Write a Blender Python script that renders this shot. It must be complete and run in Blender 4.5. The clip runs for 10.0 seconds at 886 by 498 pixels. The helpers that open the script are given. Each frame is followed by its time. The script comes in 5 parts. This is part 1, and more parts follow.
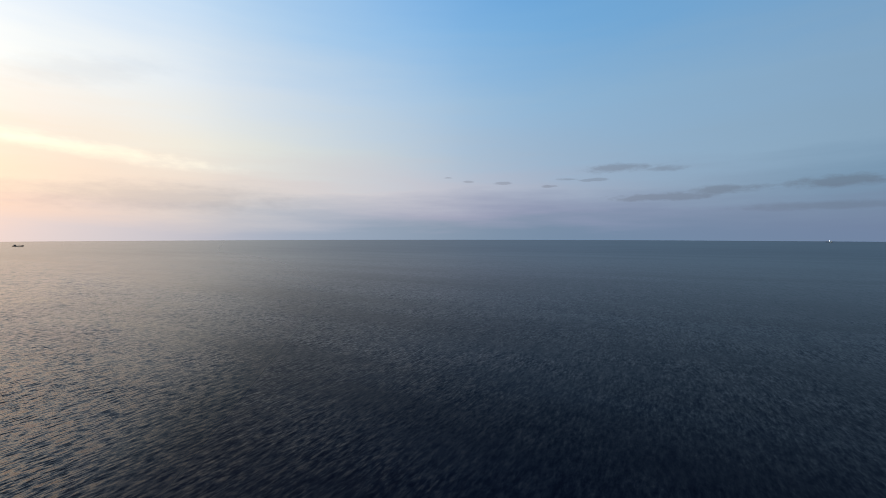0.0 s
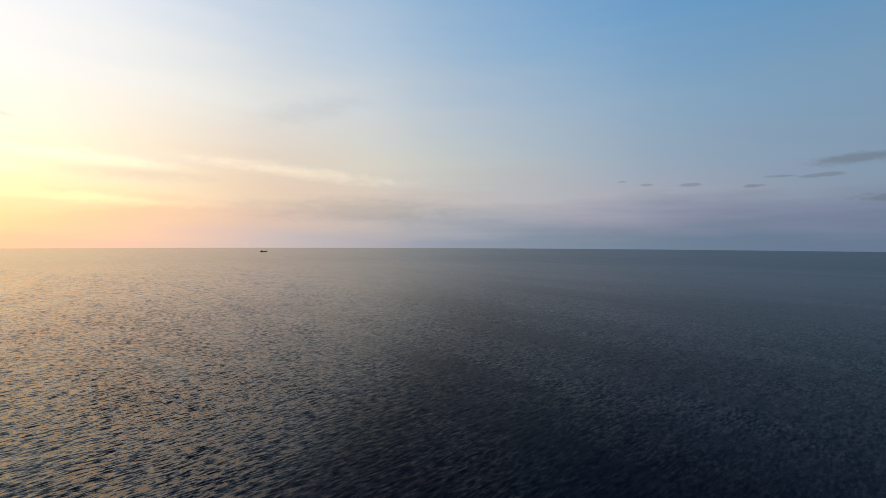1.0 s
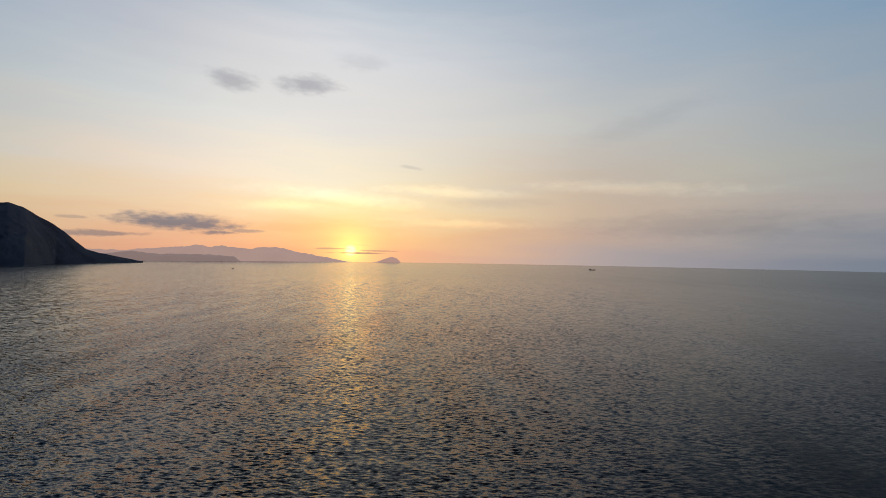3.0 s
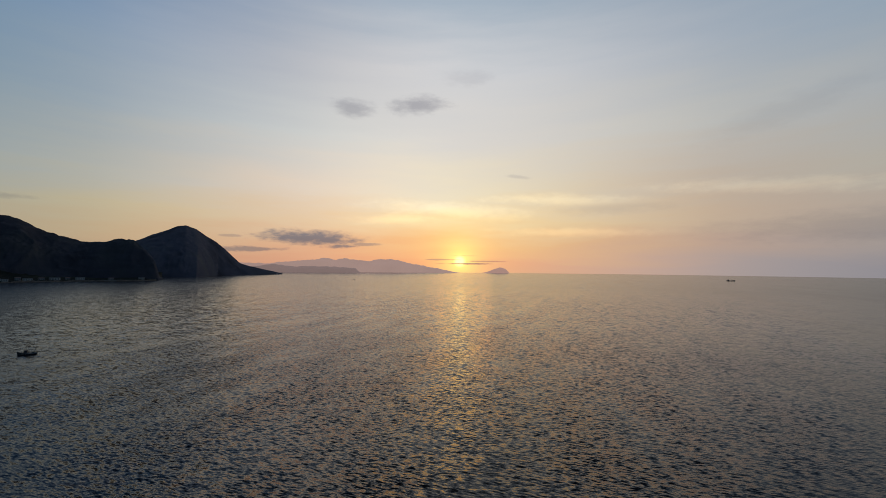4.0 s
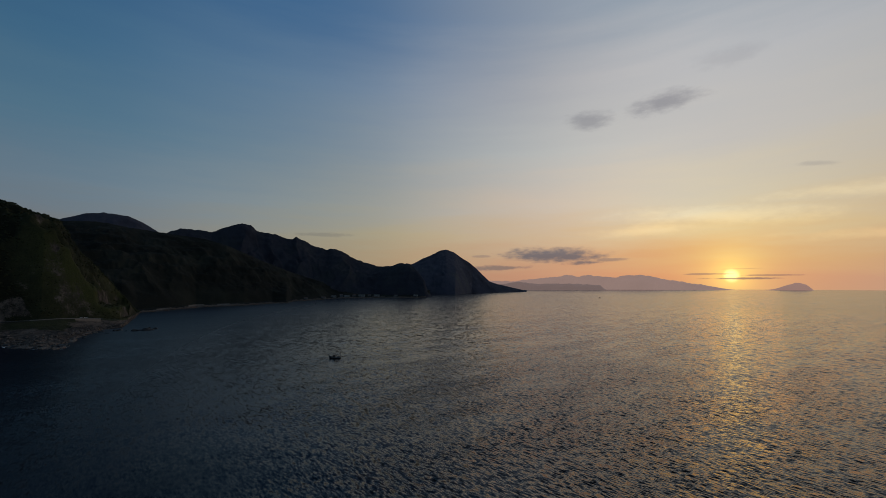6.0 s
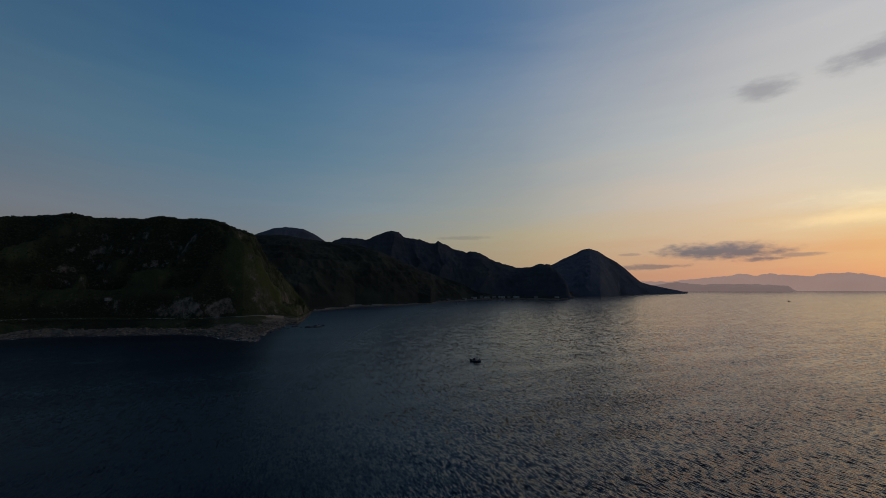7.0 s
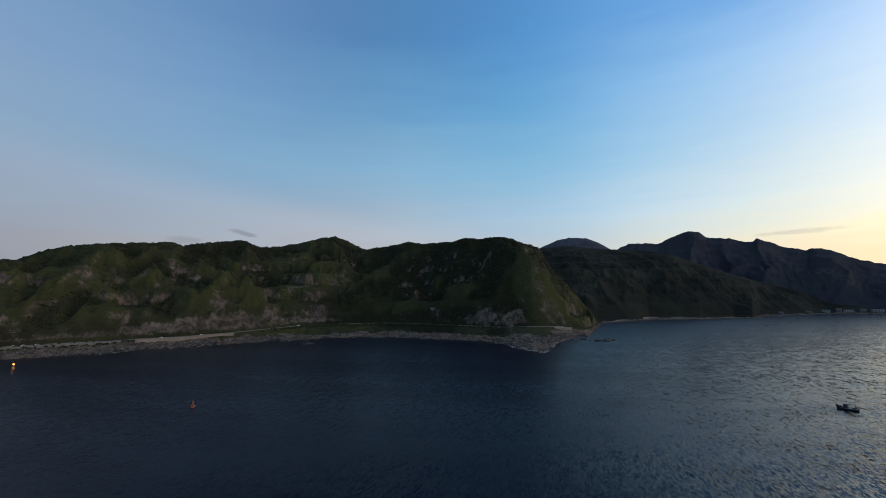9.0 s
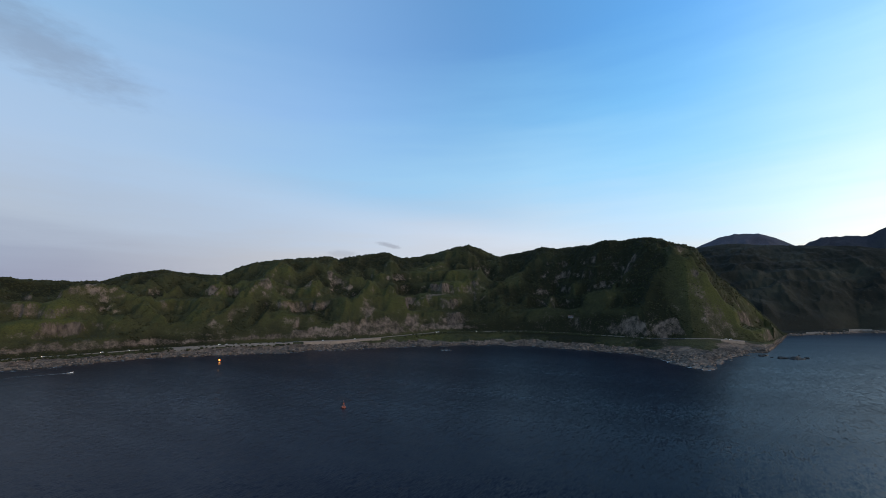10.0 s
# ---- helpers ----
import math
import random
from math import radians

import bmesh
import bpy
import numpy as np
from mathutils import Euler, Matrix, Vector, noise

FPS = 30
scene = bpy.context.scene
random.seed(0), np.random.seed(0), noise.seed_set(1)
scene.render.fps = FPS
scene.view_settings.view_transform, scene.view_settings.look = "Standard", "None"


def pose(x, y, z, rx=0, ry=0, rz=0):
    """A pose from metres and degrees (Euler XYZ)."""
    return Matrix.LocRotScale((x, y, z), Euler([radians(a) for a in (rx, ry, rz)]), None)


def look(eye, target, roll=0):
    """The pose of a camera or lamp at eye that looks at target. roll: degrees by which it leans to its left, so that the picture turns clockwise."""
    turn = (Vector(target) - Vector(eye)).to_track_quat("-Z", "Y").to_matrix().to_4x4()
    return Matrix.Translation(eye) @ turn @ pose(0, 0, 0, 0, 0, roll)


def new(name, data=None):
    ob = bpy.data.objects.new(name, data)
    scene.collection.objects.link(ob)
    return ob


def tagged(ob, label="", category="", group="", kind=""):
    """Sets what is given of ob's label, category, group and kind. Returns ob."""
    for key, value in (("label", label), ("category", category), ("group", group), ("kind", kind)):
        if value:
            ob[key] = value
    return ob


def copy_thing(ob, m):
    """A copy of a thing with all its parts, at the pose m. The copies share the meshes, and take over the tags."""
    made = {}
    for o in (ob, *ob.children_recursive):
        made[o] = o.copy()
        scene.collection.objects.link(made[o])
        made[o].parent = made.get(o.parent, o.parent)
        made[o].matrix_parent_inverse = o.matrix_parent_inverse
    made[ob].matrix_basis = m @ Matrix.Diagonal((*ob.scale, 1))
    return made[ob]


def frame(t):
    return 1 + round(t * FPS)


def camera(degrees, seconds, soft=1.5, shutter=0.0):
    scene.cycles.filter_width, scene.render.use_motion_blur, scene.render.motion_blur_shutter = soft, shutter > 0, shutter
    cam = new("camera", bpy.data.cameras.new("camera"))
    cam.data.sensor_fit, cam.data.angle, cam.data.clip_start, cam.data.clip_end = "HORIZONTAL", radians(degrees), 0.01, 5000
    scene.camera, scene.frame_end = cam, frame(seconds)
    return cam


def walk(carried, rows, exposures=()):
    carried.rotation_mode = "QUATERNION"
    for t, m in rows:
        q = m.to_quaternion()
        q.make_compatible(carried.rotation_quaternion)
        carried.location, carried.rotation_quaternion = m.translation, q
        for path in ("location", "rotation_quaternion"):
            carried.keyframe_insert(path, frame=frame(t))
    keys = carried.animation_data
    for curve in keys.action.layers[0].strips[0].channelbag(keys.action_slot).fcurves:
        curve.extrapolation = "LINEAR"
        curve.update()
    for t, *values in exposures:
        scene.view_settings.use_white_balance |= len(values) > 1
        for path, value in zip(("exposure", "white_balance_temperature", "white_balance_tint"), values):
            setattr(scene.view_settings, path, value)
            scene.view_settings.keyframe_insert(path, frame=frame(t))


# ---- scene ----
cam = camera(92.9, 10.0, soft=0.8)
# seconds, place, pitch, roll, heading
PATH = [
    (0.0, (0.0, 0.0, 52.5), -1.87, 0.0, -1.96),
    (0.5, (-2.3, 5.7, 54.7), -1.32, -0.04, 8.48),
    (1.0, (-4.7, 11.4, 56.9), -0.79, -0.23, 20.33),
    (1.5, (-7.4, 16.7, 59.0), -0.86, -0.76, 32.29),
    (2.0, (-10.7, 21.4, 60.9), -0.16, -0.76, 43.52),
    (2.5, (-14.5, 25.6, 62.7), 0.62, -0.91, 54.19),
    (4.0, (-33.0, 31.5, 66.6), 2.40, -0.43, 77.56),
    (4.5, (-40.3, 31.9, 67.4), 3.31, -0.34, 85.35),
    (5.0, (-47.6, 31.8, 68.1), 3.92, -0.15, 92.59),
    (6.5, (-69.7, 27.2, 69.2), 4.83, 0.34, 119.02),
    (7.0, (-75.3, 24.1, 69.8), 4.94, 0.48, 128.42),
    (7.5, (-80.3, 20.5, 70.3), 5.22, 0.56, 137.95),
    (8.0, (-84.8, 16.3, 70.9), 5.78, 0.64, 147.17),
    (8.5, (-88.7, 11.5, 71.7), 6.30, 0.77, 156.40),
    (9.0, (-91.5, 6.1, 72.7), 6.68, 0.81, 166.01),
    (9.5, (-93.8, 0.7, 73.8), 6.95, 0.86, 175.08),
    (10.0, (-95.9, -4.4, 75.0), 7.80, 0.82, 184.23),
]
# seconds, stops
EXPOSURES = [(0.0, 0.0), (0.5, -0.1), (1.0, -0.39), (1.5, -0.63), (2.0, -0.8), (2.5, -0.83), (4.0, -1.05),
             (4.5, -1.13), (5.0, -1.2), (6.5, -1.46), (7.0, -1.3), (7.5, -0.88), (8.0, -0.56), (8.5, -0.2),
             (9.0, 0.15), (9.5, 0.5), (10.0, 0.7)]
walk(cam, [(t, pose(*p, 90 + tilt, lean, turn)) for t, p, tilt, lean, turn in PATH], EXPOSURES)


# ---- nodes ----
def tree_of(owner):
    owner.use_nodes = True
    tree = owner.node_tree
    tree.nodes.clear()
    return tree


def put(tree, kind, *sockets, operation=None, use_clamp=False, interpolation=None, attribute=None):
    """A node; sockets are given by place, each a value, a colour or another socket."""
    node = tree.nodes.new(kind)
    if operation:
        node.operation = operation
    if use_clamp:
        node.use_clamp = True
    if interpolation:
        node.interpolation_type = interpolation
    if attribute:
        node.attribute_name = attribute
    for slot, value in enumerate(sockets):
        if value is None:
            continue
        if isinstance(value, bpy.types.NodeSocket):
            tree.links.new(value, node.inputs[slot])
        else:
            node.inputs[slot].default_value = value
    return node


def calc(tree, how, *values, clamp=False):
    return put(tree, "ShaderNodeMath", *values, operation=how, use_clamp=clamp).outputs[0]


def span(tree, value, low, high, to_low=0.0, to_high=1.0, kind="LINEAR"):
    return put(tree, "ShaderNodeMapRange", value, low, high, to_low, to_high, interpolation=kind).outputs[0]


def blend(tree, share, one, two, how="MIX"):
    node = tree.nodes.new("ShaderNodeMix")
    node.data_type, node.blend_type = "RGBA", how
    for slot, value in ((0, share), (6, one), (7, two)):
        if isinstance(value, bpy.types.NodeSocket):
            tree.links.new(value, node.inputs[slot])
        else:
            node.inputs[slot].default_value = value
    return node.outputs[2]


def ramp(tree, value, stops):
    node = put(tree, "ShaderNodeValToRGB", value)
    band = node.color_ramp
    while len(band.elements) < len(stops):
        band.elements.new(0.5)
    for element, (place, colour) in zip(band.elements, stops):
        element.position, element.color = place, (*colour, 1)
    return node.outputs[0]


def grain(tree, where, scale, detail=4.0, rough=0.55, stretch=None):
    if stretch:
        where = put(tree, "ShaderNodeMapping", where, None, None, stretch).outputs[0]
    return put(tree, "ShaderNodeTexNoise", where, None, scale, detail, rough).outputs[0]


# ---- sky, sun ----
SUN_TURN, SUN_RISE = 75.3, 0.75
sun_way = Vector((-math.sin(radians(SUN_TURN)) * math.cos(radians(SUN_RISE)),
                  math.cos(radians(SUN_TURN)) * math.cos(radians(SUN_RISE)), math.sin(radians(SUN_RISE))))

# colours from the horizon upwards, by the angle from the sun: to its right over the open sea, about it, and to its left over the land
RISES = (0.005, 0.033, 0.067, 0.111, 0.189, 0.278, 0.367)
SKY_SEA = [
    (-120, [(0.17, 0.24, 0.37), (0.18, 0.26, 0.39), (0.19, 0.31, 0.45), (0.24, 0.38, 0.53), (0.23, 0.39, 0.57), (0.17, 0.36, 0.60), (0.13, 0.32, 0.58)]),
    (-80, [(0.23, 0.31, 0.42), (0.34, 0.37, 0.50), (0.49, 0.52, 0.62), (0.42, 0.53, 0.66), (0.35, 0.53, 0.73), (0.23, 0.47, 0.77), (0.16, 0.40, 0.75)]),
    (-50, [(0.48, 0.50, 0.58), (0.61, 0.59, 0.61), (0.81, 0.72, 0.66), (0.83, 0.82, 0.75), (0.72, 0.80, 0.88), (0.53, 0.71, 0.91), (0.39, 0.61, 0.88)]),
    (-28, [(0.98, 0.75, 0.66), (1.11, 0.78, 0.59), (1.22, 0.93, 0.66), (1.15, 0.96, 0.77), (1.10, 1.09, 1.04), (0.87, 0.96, 1.08), (0.61, 0.77, 0.97)]),
]
SKY_SUN = [
    (0, [(1.70, 0.88, 0.46), (1.81, 1.10, 0.51), (1.94, 1.48, 0.81), (1.76, 1.56, 1.16), (1.48, 1.42, 1.34), (1.33, 1.34, 1.38), (0.80, 0.96, 1.14)]),
    (20, [(1.51, 0.75, 0.46), (1.59, 0.93, 0.56), (1.67, 1.23, 0.80), (1.63, 1.38, 1.13), (1.30, 1.32, 1.29), (1.06, 1.09, 1.17), (0.69, 0.83, 1.04)]),
    (42, [(1.04, 0.70, 0.45), (1.08, 0.82, 0.52), (1.07, 0.93, 0.64), (0.91, 0.92, 0.84), (0.68, 0.81, 0.92), (0.50, 0.68, 0.93), (0.25, 0.46, 0.80)]),
]
SKY_LAND = [
    (70, [(0.55, 0.46, 0.37), (0.55, 0.53, 0.48), (0.54, 0.58, 0.58), (0.44, 0.60, 0.73), (0.27, 0.50, 0.71), (0.18, 0.41, 0.69), (0.11, 0.31, 0.63)]),
    (98, [(0.31, 0.32, 0.35), (0.33, 0.33, 0.36), (0.33, 0.38, 0.44), (0.33, 0.43, 0.54), (0.22, 0.41, 0.59), (0.13, 0.31, 0.53), (0.08, 0.22, 0.45)]),
    (125, [(0.25, 0.28, 0.33), (0.28, 0.30, 0.35), (0.29, 0.32, 0.37), (0.25, 0.34, 0.46), (0.21, 0.36, 0.53), (0.17, 0.31, 0.52), (0.13, 0.26, 0.47)]),
    (158, [(0.17, 0.20, 0.29), (0.18, 0.21, 0.30), (0.20, 0.24, 0.33), (0.27, 0.32, 0.40), (0.26, 0.35, 0.48), (0.22, 0.34, 0.50), (0.15, 0.30, 0.48)]),
]
ZENITH = (0.03, 0.06, 0.12)
# turn, rise, half width, half height, lean of the strand, strength, softness of the edge
CLOUDS = [
    (81.0, 21.2, 4.6, 1.35, 3, 0.6, 0.95), (90.0, 20.4, 3.4, 1.25, 0, 0.5, 0.95), (74.5, 24.4, 4.5, 1.0, 0, 0.16, 0.9),
    (95.4, 3.7, 6.8, 0.98, 0, 1.0, 0.78), (92.8, 3.3, 4.8, 0.8, 0, 1.0, 0.75), (91.6, 2.6, 2.4, 0.36, 0, 0.9, 0.6), (101.6, 2.0, 3.4, 0.34, 0, 0.7, 0.5),
    (104.5, 3.6, 1.6, 0.2, 0, 0.4, 0.5), (126.0, 6.4, 4.0, 0.3, 0, 0.3, 0.7), (88.0, 2.9, 2.2, 0.25, 0, 0.6, 0.5),
    (-24.5, 8.4, 5.0, 0.6, 0, 0.42, 0.7), (-29.5, 7.9, 2.6, 0.45, 0, 0.36, 0.7), (-28.5, 4.6, 6.0, 0.5, 0, 0.36, 0.6), (-36.0, 5.2, 4.6, 0.55, 0, 0.4, 0.7), (-45.5, 5.4, 5.0, 0.65, 0, 0.42, 0.7),
    (-2.8, 7.7, 0.9, 0.18, 0, 0.4, 0.5), (-5.2, 7.2, 1.0, 0.18, 0, 0.35, 0.5), (-10.0, 6.9, 1.5, 0.22, 0, 0.35, 0.5), (-16.0, 6.4, 1.3, 0.22, 0, 0.4, 0.5), (-18.5, 7.2, 1.6, 0.22, 0, 0.35, 0.5),
    (-21.3, 7.0, 1.8, 0.22, 0, 0.35, 0.5), (-44.0, 3.0, 9.0, 0.5, 0, 0.25, 0.9),
    (-168.6, 8.3, 1.6, 0.34, -10, 0.45, 0.6), (-162.4, 7.2, 2.2, 0.55, 0, 0.25, 0.8), (-130.0, 25.5, 11.0, 3.6, -12, 0.42, 1.1),
    (75.0, 0.42, 3.6, 0.12, 0, 0.85, 0.5), (78.0, 0.95, 2.6, 0.10, 0, 0.6, 0.5), (71.5, 0.75, 2.6, 0.09, 0, 0.6, 0.5), (74.6, 1.5, 2.4, 0.08, 0, 0.3, 0.6),
    (56.0, 7.4, 8.0, 0.9, 0, 0.16, 0.9), (32.0, 4.4, 16.0, 2.0, 0, 0.24, 1.0), (38.0, 16.5, 9.0, 2.0, 12, 0.14, 1.1), (67.5, 12.0, 1.8, 0.3, -8, 0.25, 0.8),
]
world = bpy.data.worlds.new("sky")
scene.world = world
w = tree_of(world)
way = put(w, "ShaderNodeTexCoord").outputs["Generated"]
way = put(w, "ShaderNodeVectorMath", way, operation="NORMALIZE").outputs[0]
east, north, up = put(w, "ShaderNodeSeparateXYZ", way).outputs
rise = calc(w, "DEGREES", calc(w, "ARCSINE", up))
turn = calc(w, "DEGREES", calc(w, "ARCTAN2", calc(w, "MULTIPLY", east, -1.0), north))
off = calc(w, "WRAP", calc(w, "SUBTRACT", turn, SUN_TURN), 180.0, -180.0)
streaks = grain(w, way, 3.0, 5.0, 0.55, (1, 1, 9))
rise_bent = calc(w, "ADD", rise, span(w, streaks, 0.3, 0.7, -1.2, 1.2))
height = calc(w, "DIVIDE", rise_bent, 90.0)
round_it = SKY_SEA + SKY_SUN + SKY_LAND
behind = [tuple((a + b) / 2 for a, b in zip(low_one, low_two)) for low_one, low_two in zip(round_it[0][1], round_it[-1][1])]
round_it = [(-180, behind)] + round_it + [(180, behind)]
bearing = span(w, off, -180.0, 180.0)
sky = None
for k, level in enumerate((*RISES, 0.46, 0.60, 0.85)):
    fade = (0.92, 0.26, 0.0)[k - 7] if k > 6 else 1.0
    ring = [((angle + 180) / 360, tuple((c * fade if fade else z) / 2 for c, z in zip(colours[min(k, 6)], ZENITH))) for angle, colours in round_it]
    band = ramp(w, bearing, ring)
    band.node.color_ramp.interpolation = "CARDINAL"
    sky, before = (band, level) if sky is None else (blend(w, span(w, height, before, level), sky, band), level)
sky = blend(w, 1.0, sky, (2, 2, 2, 1), "MULTIPLY")
# a pale wedge of lit haze over the hills, lower towards the sun
round_turn = calc(w, "WRAP", turn, 360.0, 0.0)
edge = calc(w, "SUBTRACT", rise, calc(w, "ADD", 7.5, calc(w, "MULTIPLY", calc(w, "SUBTRACT", round_turn, 152.0), 0.16)))
wedge = calc(w, "MULTIPLY", span(w, edge, -3.5, 1.5, 1.0, 0.0, "SMOOTHSTEP"), calc(w, "MULTIPLY", span(w, round_turn, 138.0, 158.0), span(w, round_turn, 180.0, 225.0, 1.0, 0.0)))
sky = blend(w, calc(w, "MULTIPLY", wedge, 0.34), sky, (0.56, 0.54, 0.57, 1))
# streaky thin cloud
sky = blend(w, span(w, streaks, 0.35, 0.75, 0.0, 0.12), sky, (0.62, 0.58, 0.60, 1), "SOFT_LIGHT")
fray = grain(w, way, 14.0, 6.0, 0.6, (1, 1, 3))
fray_two = grain(w, way, 42.0, 4.0, 0.6, (1, 1, 3))
ragged = calc(w, "ADD", span(w, fray, 0.3, 0.7, -0.55, 0.55), span(w, fray_two, 0.3, 0.7, -0.3, 0.3))
shade = None
for c_turn, c_rise, wide, tall, lean, strength, soft_edge in CLOUDS:
    du = calc(w, "WRAP", calc(w, "SUBTRACT", turn, c_turn), 180.0, -180.0)
    dv = calc(w, "SUBTRACT", rise, c_rise)
    if lean:
        dv = calc(w, "ADD", dv, calc(w, "MULTIPLY", du, math.tan(radians(lean))))
    du, dv = calc(w, "DIVIDE", du, wide), calc(w, "DIVIDE", dv, tall)
    far_out = calc(w, "SQRT", calc(w, "ADD", calc(w, "MULTIPLY", du, du), calc(w, "MULTIPLY", dv, dv)))
    frayed = calc(w, "ADD", far_out, calc(w, "MULTIPLY", ragged, 1.25 - 0.8 * soft_edge))
    body = span(w, frayed, 0.85 - 0.75 * soft_edge, 1.15, strength, 0.0, "SMOOTHSTEP")
    shade = body if shade is None else calc(w, "MAXIMUM", shade, body)
grey = put(w, "ShaderNodeRGBToBW", sky).outputs[0]
dull = blend(w, 0.75, blend(w, 1.0, sky, (0.36, 0.34, 0.46, 1), "MULTIPLY"), blend(w, 1.0, grey, (0.37, 0.38, 0.44, 1), "MULTIPLY"))
sky = blend(w, shade, sky, dull)
# lit streaks of thin cloud above the sun
lit = None
for c_turn, c_rise, wide, tall, lean in ((76.0, 7.6, 13.0, 1.3, -3), (62.0, 8.8, 11.0, 0.9, -2), (83.0, 6.4, 8.0, 0.8, 2), (60.0, 4.6, 12.0, 0.7, -1), (40.0, 9.0, 14.0, 1.0, -4)):
    du = calc(w, "WRAP", calc(w, "SUBTRACT", turn, c_turn), 180.0, -180.0)
    dv = calc(w, "ADD", calc(w, "SUBTRACT", rise, c_rise), calc(w, "MULTIPLY", du, math.tan(radians(lean))))
    du, dv = calc(w, "DIVIDE", du, wide), calc(w, "DIVIDE", dv, tall)
    far_out = calc(w, "SQRT", calc(w, "ADD", calc(w, "MULTIPLY", du, du), calc(w, "MULTIPLY", dv, dv)))
    body = span(w, calc(w, "ADD", far_out, calc(w, "MULTIPLY", ragged, 0.5)), -0.1, 1.2, 0.45, 0.0, "SMOOTHSTEP")
    lit = body if lit is None else calc(w, "MAXIMUM", lit, body)
sky = blend(w, lit, sky, blend(w, 1.0, sky, (1.5, 1.5, 1.35, 1), "MULTIPLY"))
# glow round the sun and its disc behind thin cloud bars
apart = calc(w, "DEGREES", calc(w, "ARCCOSINE", put(w, "ShaderNodeVectorMath", way, tuple(sun_way), operation="DOT_PRODUCT").outputs["Value"]))
glow = calc(w, "EXPONENT", calc(w, "DIVIDE", apart, -1.8))
bars = calc(w, "SUBTRACT", 1.0, calc(w, "MULTIPLY", shade, 0.9))
glow = calc(w, "MULTIPLY", glow, bars)
disc = calc(w, "MULTIPLY", span(w, apart, 0.3, 0.95, 1.0, 0.0, "SMOOTHSTEP"), bars)
light = blend(w, 1.0, sky, blend(w, glow, (0, 0, 0, 1), (2.1, 1.75, 0.2, 1)), "ADD")
light = blend(w, 1.0, light, blend(w, disc, (0, 0, 0, 1), (1.5, 1.4, 0.7, 1)), "ADD")
# the sky's own scattering, at dusk
dusk = w.nodes.new("ShaderNodeTexSky")
dusk.sky_type, dusk.sun_disc, dusk.sun_elevation, dusk.sun_rotation = "NISHITA", False, radians(SUN_RISE), radians(-SUN_TURN)
back = put(w, "ShaderNodeBackground", light, 0.96)
back_dusk = put(w, "ShaderNodeBackground", dusk.outputs[0], 0.015)
put(w, "ShaderNodeOutputWorld", put(w, "ShaderNodeAddShader", back.outputs[0], back_dusk.outputs[0]).outputs[0])

sun = new("sun", bpy.data.lights.new("sun", "SUN"))
sun.data.energy, sun.data.angle, sun.data.color = 0.016, radians(9.0), (1.0, 0.36, 0.12)
sun.matrix_world = look(sun_way * 3000, (0, 0, 0))


# ---- materials ----
WAVES_RUN = 150.0


def principled(tree, colour, rough, **more):
    node = tree.nodes.new("ShaderNodeBsdfPrincipled")
    for key, value in (("Base Color", colour), ("Roughness", rough), *more.items()):
        if isinstance(value, bpy.types.NodeSocket):
            tree.links.new(value, node.inputs[key])
        else:
            node.inputs[key].default_value = value
    put(tree, "ShaderNodeOutputMaterial", node.outputs[0])
    return node


def place_of(tree):
    return put(tree, "ShaderNodeNewGeometry").outputs["Position"]


def plain(name, colour, rough=0.6, metal=0.0, scale=3.0, vary=0.25, bump=0.0):
    """A worn coat of one colour: two scales of stain and a fine relief."""
    mat = bpy.data.materials.new(name)
    tree = tree_of(mat)
    at = put(tree, "ShaderNodeTexCoord").outputs["Object"]
    stain = grain(tree, at, scale, 5.0)
    fine = grain(tree, at, scale * 9, 4.0)
    both = calc(tree, "ADD", calc(tree, "MULTIPLY", stain, 0.7), calc(tree, "MULTIPLY", fine, 0.3))
    dark, lite = [c * (1 - vary) for c in colour], [min(1, c * (1 + vary)) for c in colour]
    tone = blend(tree, span(tree, both, 0.3, 0.7), (*dark, 1), (*lite, 1))
    more = {"Metallic": metal}
    if bump:
        more["Normal"] = put(tree, "ShaderNodeBump", bump, 0.05, None, fine).outputs[0]
    principled(tree, tone, rough, **more)
    return mat


